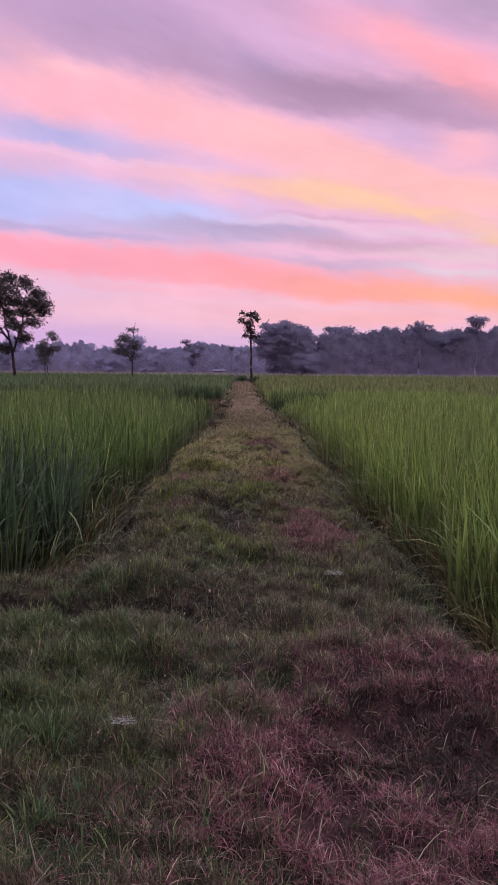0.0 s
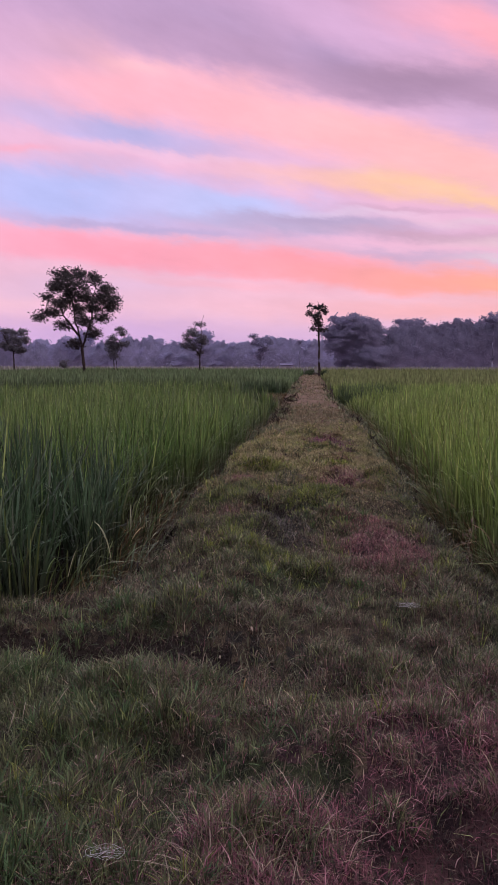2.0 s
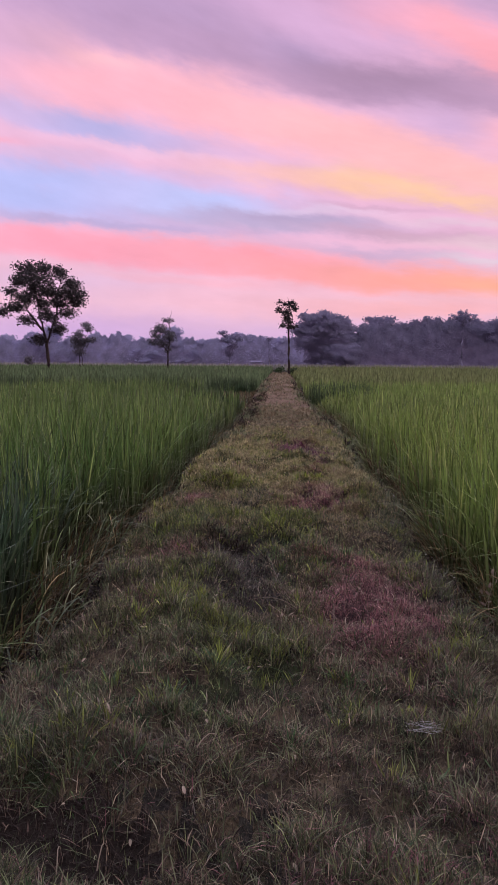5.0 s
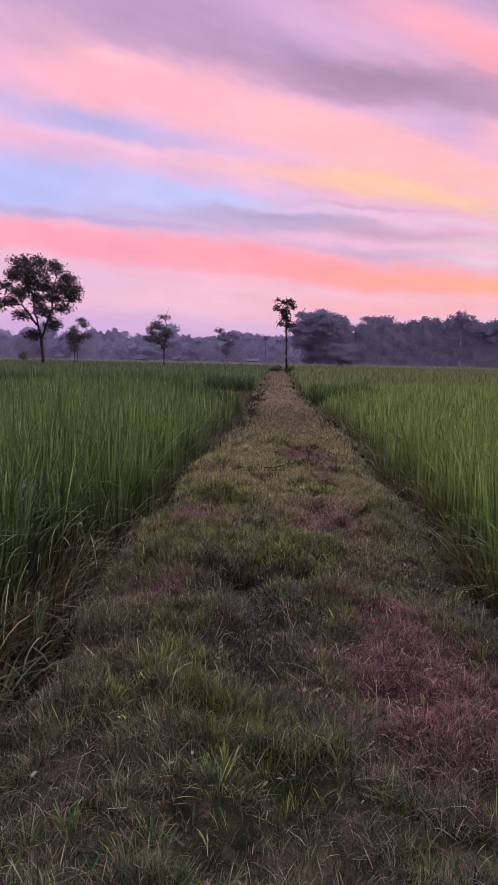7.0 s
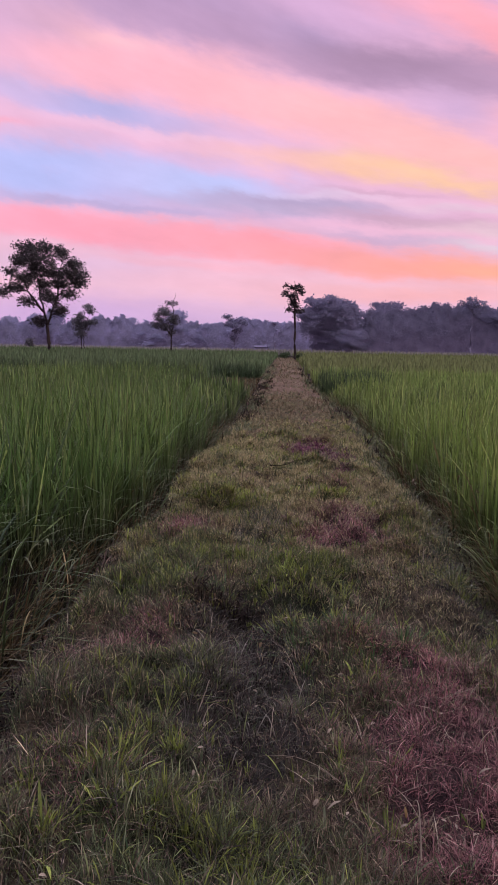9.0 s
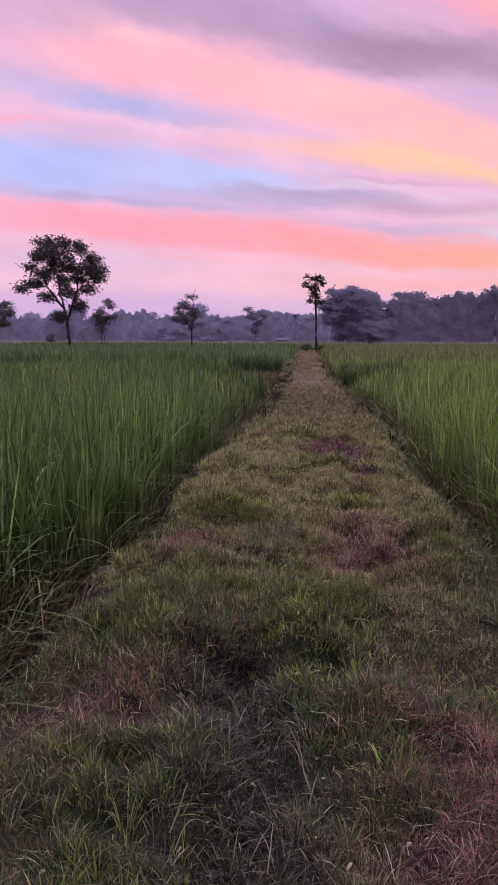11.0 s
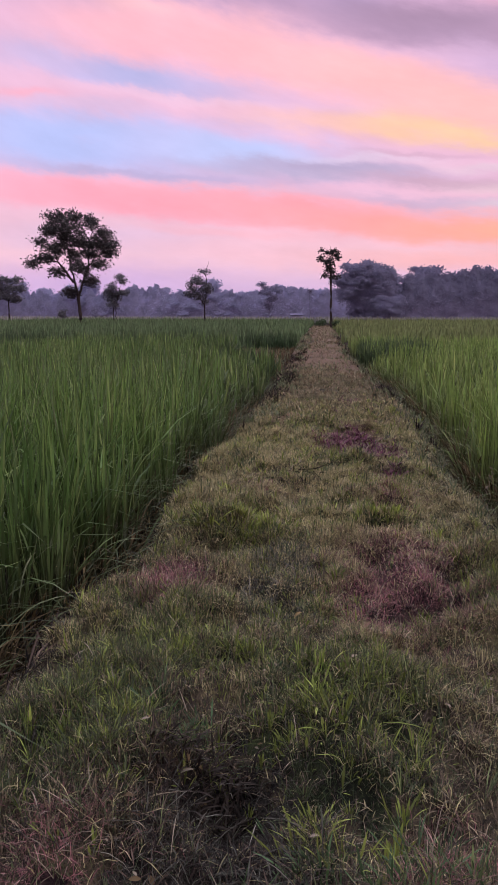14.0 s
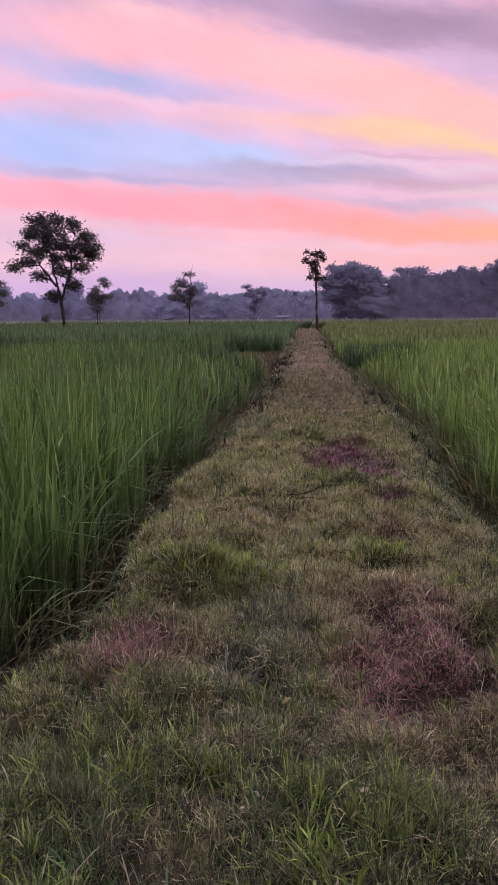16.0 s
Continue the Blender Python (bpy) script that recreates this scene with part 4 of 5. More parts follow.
tufts("dry_slope_weeds", 5000, 14, 3.2, 30, 0.12, 0.0050, 0.07, MAT_RICE_DRY, "dry straw weeds on the shoulder of the bund", lambda x, y: 0.7 * np.exp(-((x - right_edge(y) - 0.22) / 0.20) ** 2), 3)
tufts("broad_blades", 8000, 5, 4.6, 17, 0.085, 0.0060, 0.030, MAT_GRASS, "scattered broad fresh green grass blades", lambda x, y: clip01(greenness(x, y) * (0.4 + 0.6 * smooth(7.0, 8.0, y))), 4)
tufts("broad_blades", 2600, 5, 0.6, 5.2, 0.075, 0.0050, 0.030, MAT_LUSH, "scattered broad dull green grass blades", lambda x, y: 0.8 * greenness(x, y), 4)
gap = lambda x, y: smooth(0.50, 0.62, lumps(x, y * 0.7, 0.9, 41))
tufts("rim_weeds", 9000, 14, 15, 62, 0.17, 0.012, 0.08, MAT_REED, "uneven grey-green weeds along the bund's rims", lambda x, y: 0.9 * gap(x, y) * (np.exp(-((x - left_edge(y) - 0.10) / 0.20) ** 2) + np.exp(-((x - right_edge(y) + 0.02) / 0.20) ** 2)), 2)
tufts("dry_rim_weeds", 7000, 12, 15, 62, 0.15, 0.012, 0.08, MAT_TWIG, "dark dry weeds along the bund's rims", lambda x, y: 0.8 * (1 - gap(x, y)) * (np.exp(-((x - left_edge(y) - 0.06) / 0.16) ** 2) + np.exp(-((x - right_edge(y) + 0.02) / 0.16) ** 2)), 2)
turf("long_straws", 30000, 0.4, 16, 0.10, 0.0022, MAT_PALE, "loose long bleached grass stalks", lambda x, y: 0.18 + 0.75 * redness(x, y) + 0.3 * purple(x, y), 0.80, 0.25, 3, 0.15, 0.04)
turf("dry_grass", 26000, -12, 0.6, 0.09, 0.013, MAT_STRAW, "dry tan grass on the bund behind", lambda x, y: 0.8 + 0 * x, 0.6, 0.3, 2)
turf("low_grass", 26000, -12, 0.6, 0.09, 0.013, MAT_GRASS_D, "dull green grass on the bund behind", lambda x, y: 0.7 + 0 * x, 0.5, 0.3, 2)
turf("dry_grass", 80000, 13.0, 40, 0.10, 0.012, MAT_STRAW_FAR, "dry tan grass on the distant bund", lambda x, y: smooth(13.0, 20, y) * (1 - 0.65 * smooth(23, 28, y)) * clip01(0.25 + 1.1 * lumps(x, y * 0.6, 0.8, 11)), 0.55, 0.3, 2)
turf("dry_grass", 40000, 38, 98, 0.16, 0.034, MAT_STRAW_FAR, "dry brown grass on the distant bund", lambda x, y: 0.28 + 0 * x, 0.6, 0.3, 2)
turf("brown_grass", 60000, 13.0, 60, 0.09, 0.011, MAT_STRAW, "darker brown grass in drifts on the distant bund", lambda x, y: smooth(13.0, 18, y) * clip01(1.1 - 1.6 * lumps(x, y * 0.6, 0.8, 11)), 0.55, 0.3, 2)
turf("red_grass", 6000, 16, 98, 0.10, 0.012, MAT_RED, "reddish dry grass on the distant bund", lambda x, y: 0.6 + 0 * x, 0.6, 0.3, 2)
turf("green_turf", 220000, 7.4, 20, 0.060, 0.0030, MAT_GRASS, "short fresh green grass on the bund", lambda x, y: near(y) * smooth(7.4, 8.4, y) * clip01(0.62 * greenness(x, y) + 0.02), 0.40, 0.3, 2, 0.25)
turf("green_grass", 50000, 14.5, 98, 0.09, 0.011, MAT_GRASS_D, "sparse green grass on the distant bund", lambda x, y: clip01(0.25 + 0.6 * waves(x * 0.9, y * 0.6)), 0.4, 0.2, 2)


# ---- trees ----
def tube(points, radii, sides=7):
    co, quads = [], []
    n = len(points)
    for k in range(n):
        d = Vector(points[min(k + 1, n - 1)]) - Vector(points[max(k - 1, 0)])
        q = d.to_track_quat("Z", "Y")
        for s in range(sides):
            a = 2 * math.pi * s / sides
            co.append(Vector(points[k]) + q @ Vector((math.cos(a) * radii[k], math.sin(a) * radii[k], 0)))
    for k in range(n - 1):
        for s in range(sides):
            a, b = k * sides + s, k * sides + (s + 1) % sides
            quads.append((a, b, b + sides, a + sides))
    return [tuple(v) for v in co], quads


def join_tubes(name, tubes, mat):
    co, quads = [], []
    for c, q in tubes:
        o = len(co)
        co += c
        quads += [tuple(i + o for i in f) for f in q]
    me = mesh_of(name, np.array(co), np.array(quads))
    me.polygons.foreach_set("use_smooth", [True] * len(me.polygons))
    me.materials.append(mat)
    return me


def bent(a, b, rnd, steps=5, sway=0.08, up=0.0):
    a, b = Vector(a), Vector(b)
    size = (b - a).length
    pts = []
    for k in range(steps + 1):
        t = k / steps
        p = a.lerp(b, t) + Vector((rnd.uniform(-1, 1), rnd.uniform(-1, 1), rnd.uniform(-0.5, 0.5))) * sway * size * (4 * t * (1 - t)) * 0.5
        p.z += up * size * 4 * t * (1 - t) * 0.25
        pts.append(tuple(p))
    return pts


def tree(name, tall, trunk_r, fork, lobes, clumps, leaves, leaf, spread, label, mats=(None, None), seed=1, lean=(0, 0), group="", spike=0.0, sway=0.05, twigs=0.75, fine=5, simple=False, boughs=()):
    """A tree: tapered trunk, limbs that reach into the lobes (x, y, z, rx, ry, rz) of the crown, and a crown of many leaves."""
    rnd = random.Random(seed)
    r = np.random.default_rng(seed)
    bark, leafm = mats[0] or MAT_BARK, mats[1] or MAT_LEAF
    root = new(name)
    # lobes given as (x, z, rx, rz) stand round the trunk in depth
    lobes = [l if len(l) == 6 else (l[0], 0.5 * l[2] * math.sin(2.4 * k), l[1], l[2], l[2] * 1.05, l[3]) for k, l in enumerate(lobes)]
    top = Vector((boughs[0][0][0], 0, boughs[0][0][1])) if boughs else Vector((lean[0], lean[1], tall * 0.86))
    thin = 0.35 if boughs else 0.86
    trunk_pts = bent((0, 0, -0.35), top, rnd, 9, sway)
    radii = [trunk_r * (1.25 if k == 0 else 1 - thin * k / 9) for k in range(10)]
    trunk = new("trunk", join_tubes("trunk", [tube(trunk_pts, radii, 9)], bark))
    trunk.parent = root
    nodes = [(Vector(trunk_pts[k]), radii[k]) for k in range(1, 9) if trunk_pts[k][2] > fork * tall]
    weight = [l[3] * l[4] * l[5] for l in lobes]
    if boughs:
        weight = [w ** 0.4 for w in weight]
    centres, limbs = [], []
    for b, line in enumerate(boughs):
        pts = []
        for p, q in zip(line[:-1], line[1:]):
            pts += bent((p[0], 0.25 * (p[1] - top.z) * math.sin(2 + 2.1 * b), p[1]), (q[0], 0.25 * (q[1] - top.z) * math.sin(2 + 2.1 * b), q[1]), rnd, 4, 0.10)[:4]
        pts.append((line[-1][0], 0.25 * (line[-1][1] - top.z) * math.sin(2 + 2.1 * b), line[-1][1]))
        size = [trunk_r * 0.62 * (1 - 0.88 * k / (len(pts) - 1)) for k in range(len(pts))]
        limbs.append(tube(pts, size, 7))
        nodes += [(Vector(p), w) for p, w in zip(pts, size)]
    for l, w in zip(lobes, weight):
        for _ in range(max(2, int(clumps * w / sum(weight)))):
            v = Vector((rnd.gauss(0, 1), rnd.gauss(0, 1), rnd.gauss(0, 1))).normalized() * rnd.uniform(0.35, 1.0)
            centres.append(Vector((l[0] + v.x * l[3], l[1] + v.y * l[4], l[2] + v.z * l[5])))
    for c in centres:
        if rnd.random() < twigs and c.z > fork * tall * 1.1 and nodes:
            p, w = min(nodes, key=lambda n: (n[0] - c).length + 1.2 * max(0.0, n[0].z - c.z + 0.35 * math.hypot(n[0].x - c.x, n[0].y - c.y)))
            rad = max(0.02, w * 0.32)
            limbs.append(tube(bent(p, c, rnd, fine, 0.16, 0.25), [rad * (1 - 0.85 * j / fine) for j in range(fine + 1)], fine))
    if spike:
        limbs.append(tube(bent(trunk_pts[9], (top.x + 0.1, top.y, tall + spike), rnd, 4, 0.05), [0.05, 0.04, 0.03, 0.02, 0.01], 5))
    if simple:
        trunk.data = join_tubes("trunk", [tube(trunk_pts, radii, 9)] + limbs, bark)
    else:
        new("limb", join_tubes("limb", limbs, bark)).parent = root
    cs = np.array([tuple(c) for c in centres])
    i = r.integers(0, len(cs), clumps * leaves)
    p = cs[i] + r.normal(0, 1, (len(i), 3)) * np.array([spread, spread, spread * 0.62])
    n = len(p)
    a = r.normal(0, 1, (n, 3))
    a[:, 2] *= 0.6
    a /= np.linalg.norm(a, axis=1)[:, None]
    b = np.cross(a, r.normal(0, 1, (n, 3)))
    b /= np.linalg.norm(b, axis=1)[:, None]
    s = (leaf * r.uniform(0.5, 1.35, n))[:, None]
    if simple:
        # leaves all face the bund, which keeps their shading flat like haze
        nn = np.array([0, -1.0, 0.5]) + r.normal(0, 0.10, (n, 3))
        nn /= np.linalg.norm(nn, axis=1)[:, None]
        a = np.cross(nn, r.normal(0, 1, (n, 3)))
        a /= np.linalg.norm(a, axis=1)[:, None]
        b = np.cross(nn, a)
        co = np.stack([p - a * s + b * s * 0.7, p + a * s, p - a * s - b * s * 0.7], 1).reshape(-1, 3)
        me = mesh_of("crown", co, np.zeros((0, 4), int), np.arange(3 * n).reshape(-1, 3))
    else:
        co = np.stack([p - a * s, p + b * s * 0.42 + a * s * 0.1, p + a * s, p - b * s * 0.42 + a * s * 0.1], 1).reshape(-1, 3)
        me = mesh_of("crown", co, np.arange(4 * n).reshape(-1, 4))
    me.materials.append(leafm)
    crown = new("crown", me)
    crown.parent = root
    return tagged(root, label, "tree", group)


def put(ob, x, y, z=-0.3, turn=0.0):
    ob.matrix_world = pose(x, y, z, 0, 0, turn)
    return ob


# TREES
put(tree("broad_tree", 13.4, 0.25, 0.28, [(-2.65, 12.4, 1.30, 1.10), (-0.77, 12.7, 1.1, 0.9), (-1.10, 11.1, 1.95, 1.0), (-3.70, 11.1, 1.0, 0.9), (-4.75, 9.95, 0.65, 0.42), (1.33, 12.1, 0.95, 0.85), (2.90, 10.8, 1.1, 0.9), (4.0, 9.25, 0.85, 0.62), (2.21, 9.6, 1.2, 0.9), (0.44, 9.9, 1.2, 0.9), (-2.65, 8.95, 1.65, 0.62), (-4.42, 8.06, 1.1, 0.55), (-5.70, 7.46, 0.62, 0.55), (-0.66, 8.17, 0.9, 0.75), (1.10, 8.6, 0.9, 0.62), (0.0, 6.96, 1.1, 0.75), (-2.76, 6.4, 0.9, 0.45), (2.4, 7.3, 0.9, 0.6), (-1.5, 9.9, 1.2, 0.8), (3.3, 8.4, 0.8, 0.5), (1.22, 5.5, 1.0, 0.75), (-1.22, 4.1, 1.0, 0.65)], 520, 36, 0.15, 0.36, "tall broad-crowned dark tree standing in the field", seed=3, sway=0.03, boughs=[[(-0.29, 3.64), (-0.77, 5.19), (-1.33, 6.85), (-1.88, 9.5), (-2.54, 11.93)], [(-0.29, 3.64), (0.33, 5.08), (0.66, 5.96), (1.88, 7.84), (3.54, 9.72)], [(-0.77, 5.19), (-2.65, 7.62), (-5.3, 7.51)], [(0.66, 5.96), (0.66, 8.61), (1.1, 11.93)]]), -28.9, 100)
put(tree("small_tree", 6.6, 0.10, 0.2, [(-0.25, 5.0, 0.6, 0.75), (-0.12, 3.86, 0.9, 0.75), (0.0, 2.74, 0.65, 0.5), (-0.8, 3.86, 0.4, 0.85), (0.8, 4.3, 0.5, 0.6), (1.62, 4.36, 0.45, 0.25), (0.62, 6.4, 0.6, 0.15), (1.24, 5.8, 0.5, 0.3)], 110, 34, 0.13, 0.28, "small slender dark tree beside a taller one", (None, MAT_LEAF_MID), seed=5, boughs=[[(-0.05, 2.62), (-0.12, 4.86), (0.37, 6.6)], [(0.42, 0.2), (0.17, 2.25), (0.87, 4.36), (1.37, 6.1)]]), -28.1, 112)
put(tree("leaning_tree", 7.2, 0.16, 0.3, [(-1.07, 6.3, 1.15, 0.6), (-1.74, 5.45, 1.05, 0.65), (-0.13, 5.4, 1.0, 0.75), (-2.35, 4.33, 0.65, 0.5), (-1.07, 4.2, 1.25, 0.6), (0.5, 4.9, 0.55, 0.8), (-0.13, 3.3, 0.55, 0.3), (0.0, 7.45, 0.85, 0.18)], 110, 34, 0.14, 0.28, "dark tree with a lopsided crown and bare tip", (None, MAT_LEAF_MID), seed=8, boughs=[[(-0.05, 2.86), (0.08, 5.0), (0.05, 7.41), (0.35, 8.89)], [(-0.05, 2.86), (-1.21, 4.46), (-1.88, 5.4)]]), -17.05, 120)
put(tree("slender_tree", 8.0, 0.15, 0.58, [(-1.2, 7.3, 0.3, 0.3), (-0.5, 7.9, 0.3, 0.22), (-1.05, 8.1, 0.22, 0.15), (0.2, 7.95, 0.5, 0.25), (0.55, 7.5, 0.22, 0.3), (-0.3, 6.95, 0.62, 0.4), (-0.26, 6.28, 0.66, 0.42), (-0.72, 5.5, 0.3, 0.3), (0.2, 5.47, 0.38, 0.38)], 74, 17, 0.16, 0.20, "tall slender tree with sparse crown at the bund's end", seed=4, sway=0.015, boughs=[[(-0.18, 5.78), (-0.2, 6.79), (0.0, 7.9), (-0.3, 8.71)], [(-0.18, 5.98), (-0.71, 6.99), (-1.21, 7.39)]]), 0.40, 92)
put(tree("spreading_tree", 7.2, 0.14, 0.2, [(0.63, 6.2, 1.45, 0.45), (-1.29, 6.35, 0.95, 0.35), (1.18, 5.1, 1.05, 0.8), (-0.47, 5.1, 1.2, 0.7), (-1.42, 4.49, 0.8, 0.55), (0.08, 4.0, 1.45, 0.55), (0.9, 3.5, 0.95, 0.4), (2.1, 5.1, 0.45, 0.45)], 105, 46, 0.15, 0.28, "dark spreading tree with an airy crown", (None, MAT_LEAF_MID), seed=6, boughs=[[(0.0, 2.98), (0.08, 4.9), (0.63, 6.41)], [(0.0, 3.26), (-1.01, 5.17), (-1.7, 6.54)], [(0.0, 3.26), (1.18, 4.63), (2.27, 5.58)]]), -44.8, 118)
put(tree("shrub", 2.4, 0.06, 0.1, [(0, 0, 1.4, 0.7, 0.7, 0.9)], 14, 50, 0.14, 0.2, "small dark shrub on the far field", (None, MAT_LEAF_MID), seed=9), -40.9, 130)
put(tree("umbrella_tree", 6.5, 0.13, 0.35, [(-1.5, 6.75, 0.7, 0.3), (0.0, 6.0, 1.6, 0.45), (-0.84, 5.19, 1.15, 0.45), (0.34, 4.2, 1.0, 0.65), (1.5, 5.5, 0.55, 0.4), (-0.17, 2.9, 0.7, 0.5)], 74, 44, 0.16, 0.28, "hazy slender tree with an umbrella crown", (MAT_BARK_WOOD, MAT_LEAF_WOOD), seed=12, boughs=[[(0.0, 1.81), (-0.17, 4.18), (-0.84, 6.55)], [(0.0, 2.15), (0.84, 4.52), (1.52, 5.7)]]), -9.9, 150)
put(tree("shrub", 1.1, 0.03, 0.1, [(0, 0, 0.75, 0.6, 0.5, 0.3)], 14, 40, 0.09, 0.16, "low green shrub at the bund's end", (None, MAT_RICE_D), seed=13), -0.7, 90)
put(tree("shrub", 0.9, 0.03, 0.1, [(0, 0, 0.6, 0.5, 0.5, 0.25)], 12, 40, 0.09, 0.16, "low green shrub at the bund's end", (None, MAT_RICE_D), seed=14), 1.0, 91)
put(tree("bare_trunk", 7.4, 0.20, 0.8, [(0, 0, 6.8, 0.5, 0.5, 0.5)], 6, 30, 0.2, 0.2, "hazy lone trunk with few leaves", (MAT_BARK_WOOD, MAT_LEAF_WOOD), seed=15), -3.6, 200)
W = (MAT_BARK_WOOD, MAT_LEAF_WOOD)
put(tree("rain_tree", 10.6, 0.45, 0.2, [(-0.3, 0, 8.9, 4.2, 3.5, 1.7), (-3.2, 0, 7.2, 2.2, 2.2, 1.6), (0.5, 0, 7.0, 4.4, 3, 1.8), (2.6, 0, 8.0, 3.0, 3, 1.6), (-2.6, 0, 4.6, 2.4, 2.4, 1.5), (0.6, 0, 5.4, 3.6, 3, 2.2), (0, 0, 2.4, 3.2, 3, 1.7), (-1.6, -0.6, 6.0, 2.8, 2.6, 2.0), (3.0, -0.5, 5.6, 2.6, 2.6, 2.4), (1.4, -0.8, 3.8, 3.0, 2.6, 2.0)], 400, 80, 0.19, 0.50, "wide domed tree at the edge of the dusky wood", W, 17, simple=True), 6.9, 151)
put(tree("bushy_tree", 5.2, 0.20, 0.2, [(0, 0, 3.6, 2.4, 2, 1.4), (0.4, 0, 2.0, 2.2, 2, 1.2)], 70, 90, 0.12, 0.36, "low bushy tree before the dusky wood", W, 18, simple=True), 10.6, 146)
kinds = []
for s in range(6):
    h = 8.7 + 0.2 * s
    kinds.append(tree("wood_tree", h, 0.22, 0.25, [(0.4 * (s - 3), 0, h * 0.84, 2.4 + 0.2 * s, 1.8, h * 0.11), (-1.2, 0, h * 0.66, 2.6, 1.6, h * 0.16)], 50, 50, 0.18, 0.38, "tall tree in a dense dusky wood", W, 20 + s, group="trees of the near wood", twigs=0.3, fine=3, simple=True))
rr = random.Random(11)
spots = [(x + row * 1.7, 154.5 + rr.uniform(0, 4) + row * 5) for row in range(2) for x in np.arange(13, 90, 3.8)]
for j, (x, y) in enumerate(spots):
    m = pose(x + rr.uniform(-1.2, 1.2), y, -0.3 + rr.uniform(-0.4, 0.2), 0, 0, rr.uniform(-35, 35)) @ Matrix.Diagonal((*(2 * [rr.uniform(0.85, 1.25)]), rr.uniform(0.92, 1.16), 1))
    if j < 6:
        kinds[j].matrix_world = m
    else:
        copy_thing(kinds[rr.randrange(6)], m)
put(tree("tall_wood_tree", 12.4, 0.22, 0.5, [(0.3, 0, 11.2, 1.9, 1.7, 1.2), (-0.4, 0, 9.6, 1.5, 1.5, 0.9)], 44, 46, 0.20, 0.30, "thin tree rising above the dusky wood", W, 31), 43.3, 152)
put(tree("tall_wood_tree", 10.6, 0.22, 0.5, [(0, 0, 9.8, 2.2, 1.9, 0.9)], 36, 46, 0.20, 0.30, "thin tree rising above the dusky wood", W, 32), 32.4, 151)


def canopy_mass(name, x0, x1, y, tall, step, leaves, leaf, mat, label, vary=1.0):
    """The closed leafy front of a wood: a lumpy wall of foliage with loose leaves all over it."""
    r = np.random.default_rng(leaves)
    nx, nz = int((x1 - x0) / step), 16
    X, K = np.meshgrid(np.linspace(x0, x1, nx), np.linspace(0, 1, nz))

    def front(x, k):
        top = tall * (0.80 + vary * (0.13 * np.sin(x * 0.21 + 1) * np.sin(x * 0.083) + 0.09 * waves(x * 0.35, x * 0.11) + 0.07 * waves(x * 1.1, x * 0.4 + 2)))
        top = top * (0.25 + 0.75 * smooth(0, 3.5, x - x0) * smooth(0, 3.5, x1 - x))
        z = -0.4 + k * top
        back = 0.10 * waves(x * 0.7 + 2, z * 0.7) + 0.10 * waves(x * 1.9, z * 1.7) + 2.0 * k ** 4
        return np.stack([x, y + back, z], -1)

    co = front(X, K).reshape(-1, 3)
    i = (np.arange(nz - 1)[:, None] * nx + np.arange(nx - 1)[None]).reshape(-1)
    quads = np.stack([i, i + 1, i + nx + 1, i + nx], 1)
    k = 1 - 0.85 * r.uniform(0, 1, leaves) ** 5
    loose = smooth(0.72, 1.0, k)[:, None]
    p = front(r.uniform(x0, x1, leaves), k) + r.normal(0, 1, (leaves, 3)) * (np.array([0.1, 0.02, 0.1]) + loose * np.array([0.12, 0.14, 0.22])) - np.array([0, 0.04, 0])
    # one facing for every leaf, to flatten the shading as haze does
    nn = np.array([0, -1.0, 0.5]) + r.normal(0, 0.10, (leaves, 3))
    nn /= np.linalg.norm(nn, axis=1)[:, None]
    a = np.cross(nn, r.normal(0, 1, (leaves, 3)))
    a /= np.linalg.norm(a, axis=1)[:, None]
    b = np.cross(nn, a)
    s = (leaf * r.uniform(0.5, 1.4, leaves))[:, None]
    lv = np.stack([p - a * s + b * s * 0.7, p + a * s, p - a * s - b * s * 0.7], 1).reshape(-1, 3)
    tris = np.arange(3 * leaves).reshape(-1, 3) + len(co)
    me = mesh_of(name, np.concatenate([co, lv]), quads, tris)
    me.polygons.foreach_set("use_smooth", [True] * len(quads) + [False] * leaves)
    return stuff(name, me, mat, label, "undergrowth")


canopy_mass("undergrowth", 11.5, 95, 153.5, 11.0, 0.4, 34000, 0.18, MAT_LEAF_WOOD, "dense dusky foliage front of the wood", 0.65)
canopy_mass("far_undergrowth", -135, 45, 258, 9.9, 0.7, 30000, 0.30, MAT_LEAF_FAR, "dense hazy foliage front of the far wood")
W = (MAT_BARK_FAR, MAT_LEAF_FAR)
kinds = []
for s in range(5):
    h = 7.4 + s * 0.7
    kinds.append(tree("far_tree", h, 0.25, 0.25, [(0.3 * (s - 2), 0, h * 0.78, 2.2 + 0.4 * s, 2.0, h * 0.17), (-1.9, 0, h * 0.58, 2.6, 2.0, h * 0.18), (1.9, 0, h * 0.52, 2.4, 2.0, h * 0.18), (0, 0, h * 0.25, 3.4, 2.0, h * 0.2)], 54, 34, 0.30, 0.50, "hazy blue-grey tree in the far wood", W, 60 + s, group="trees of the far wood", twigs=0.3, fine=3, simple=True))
for j, x in enumerate(np.arange(-128, 36, 3.4)):
    m = pose(x + rr.uniform(-2, 2), 259 + rr.uniform(0, 8), -0.3, 0, 0, rr.uniform(-35, 35)) @ Matrix.Diagonal((*(2 * [rr.uniform(0.8, 1.35)]), rr.uniform(0.72, 1.24), 1))
    if j < 5:
        kinds[j].matrix_world = m
    else:
        copy_thing(kinds[rr.randrange(5)], m)

# a pale grass strip between the fields and the woods, greyed for the mist
n = 9000
px, py = rng.uniform(-95, 100, n), rng.uniform(143, 147, n)
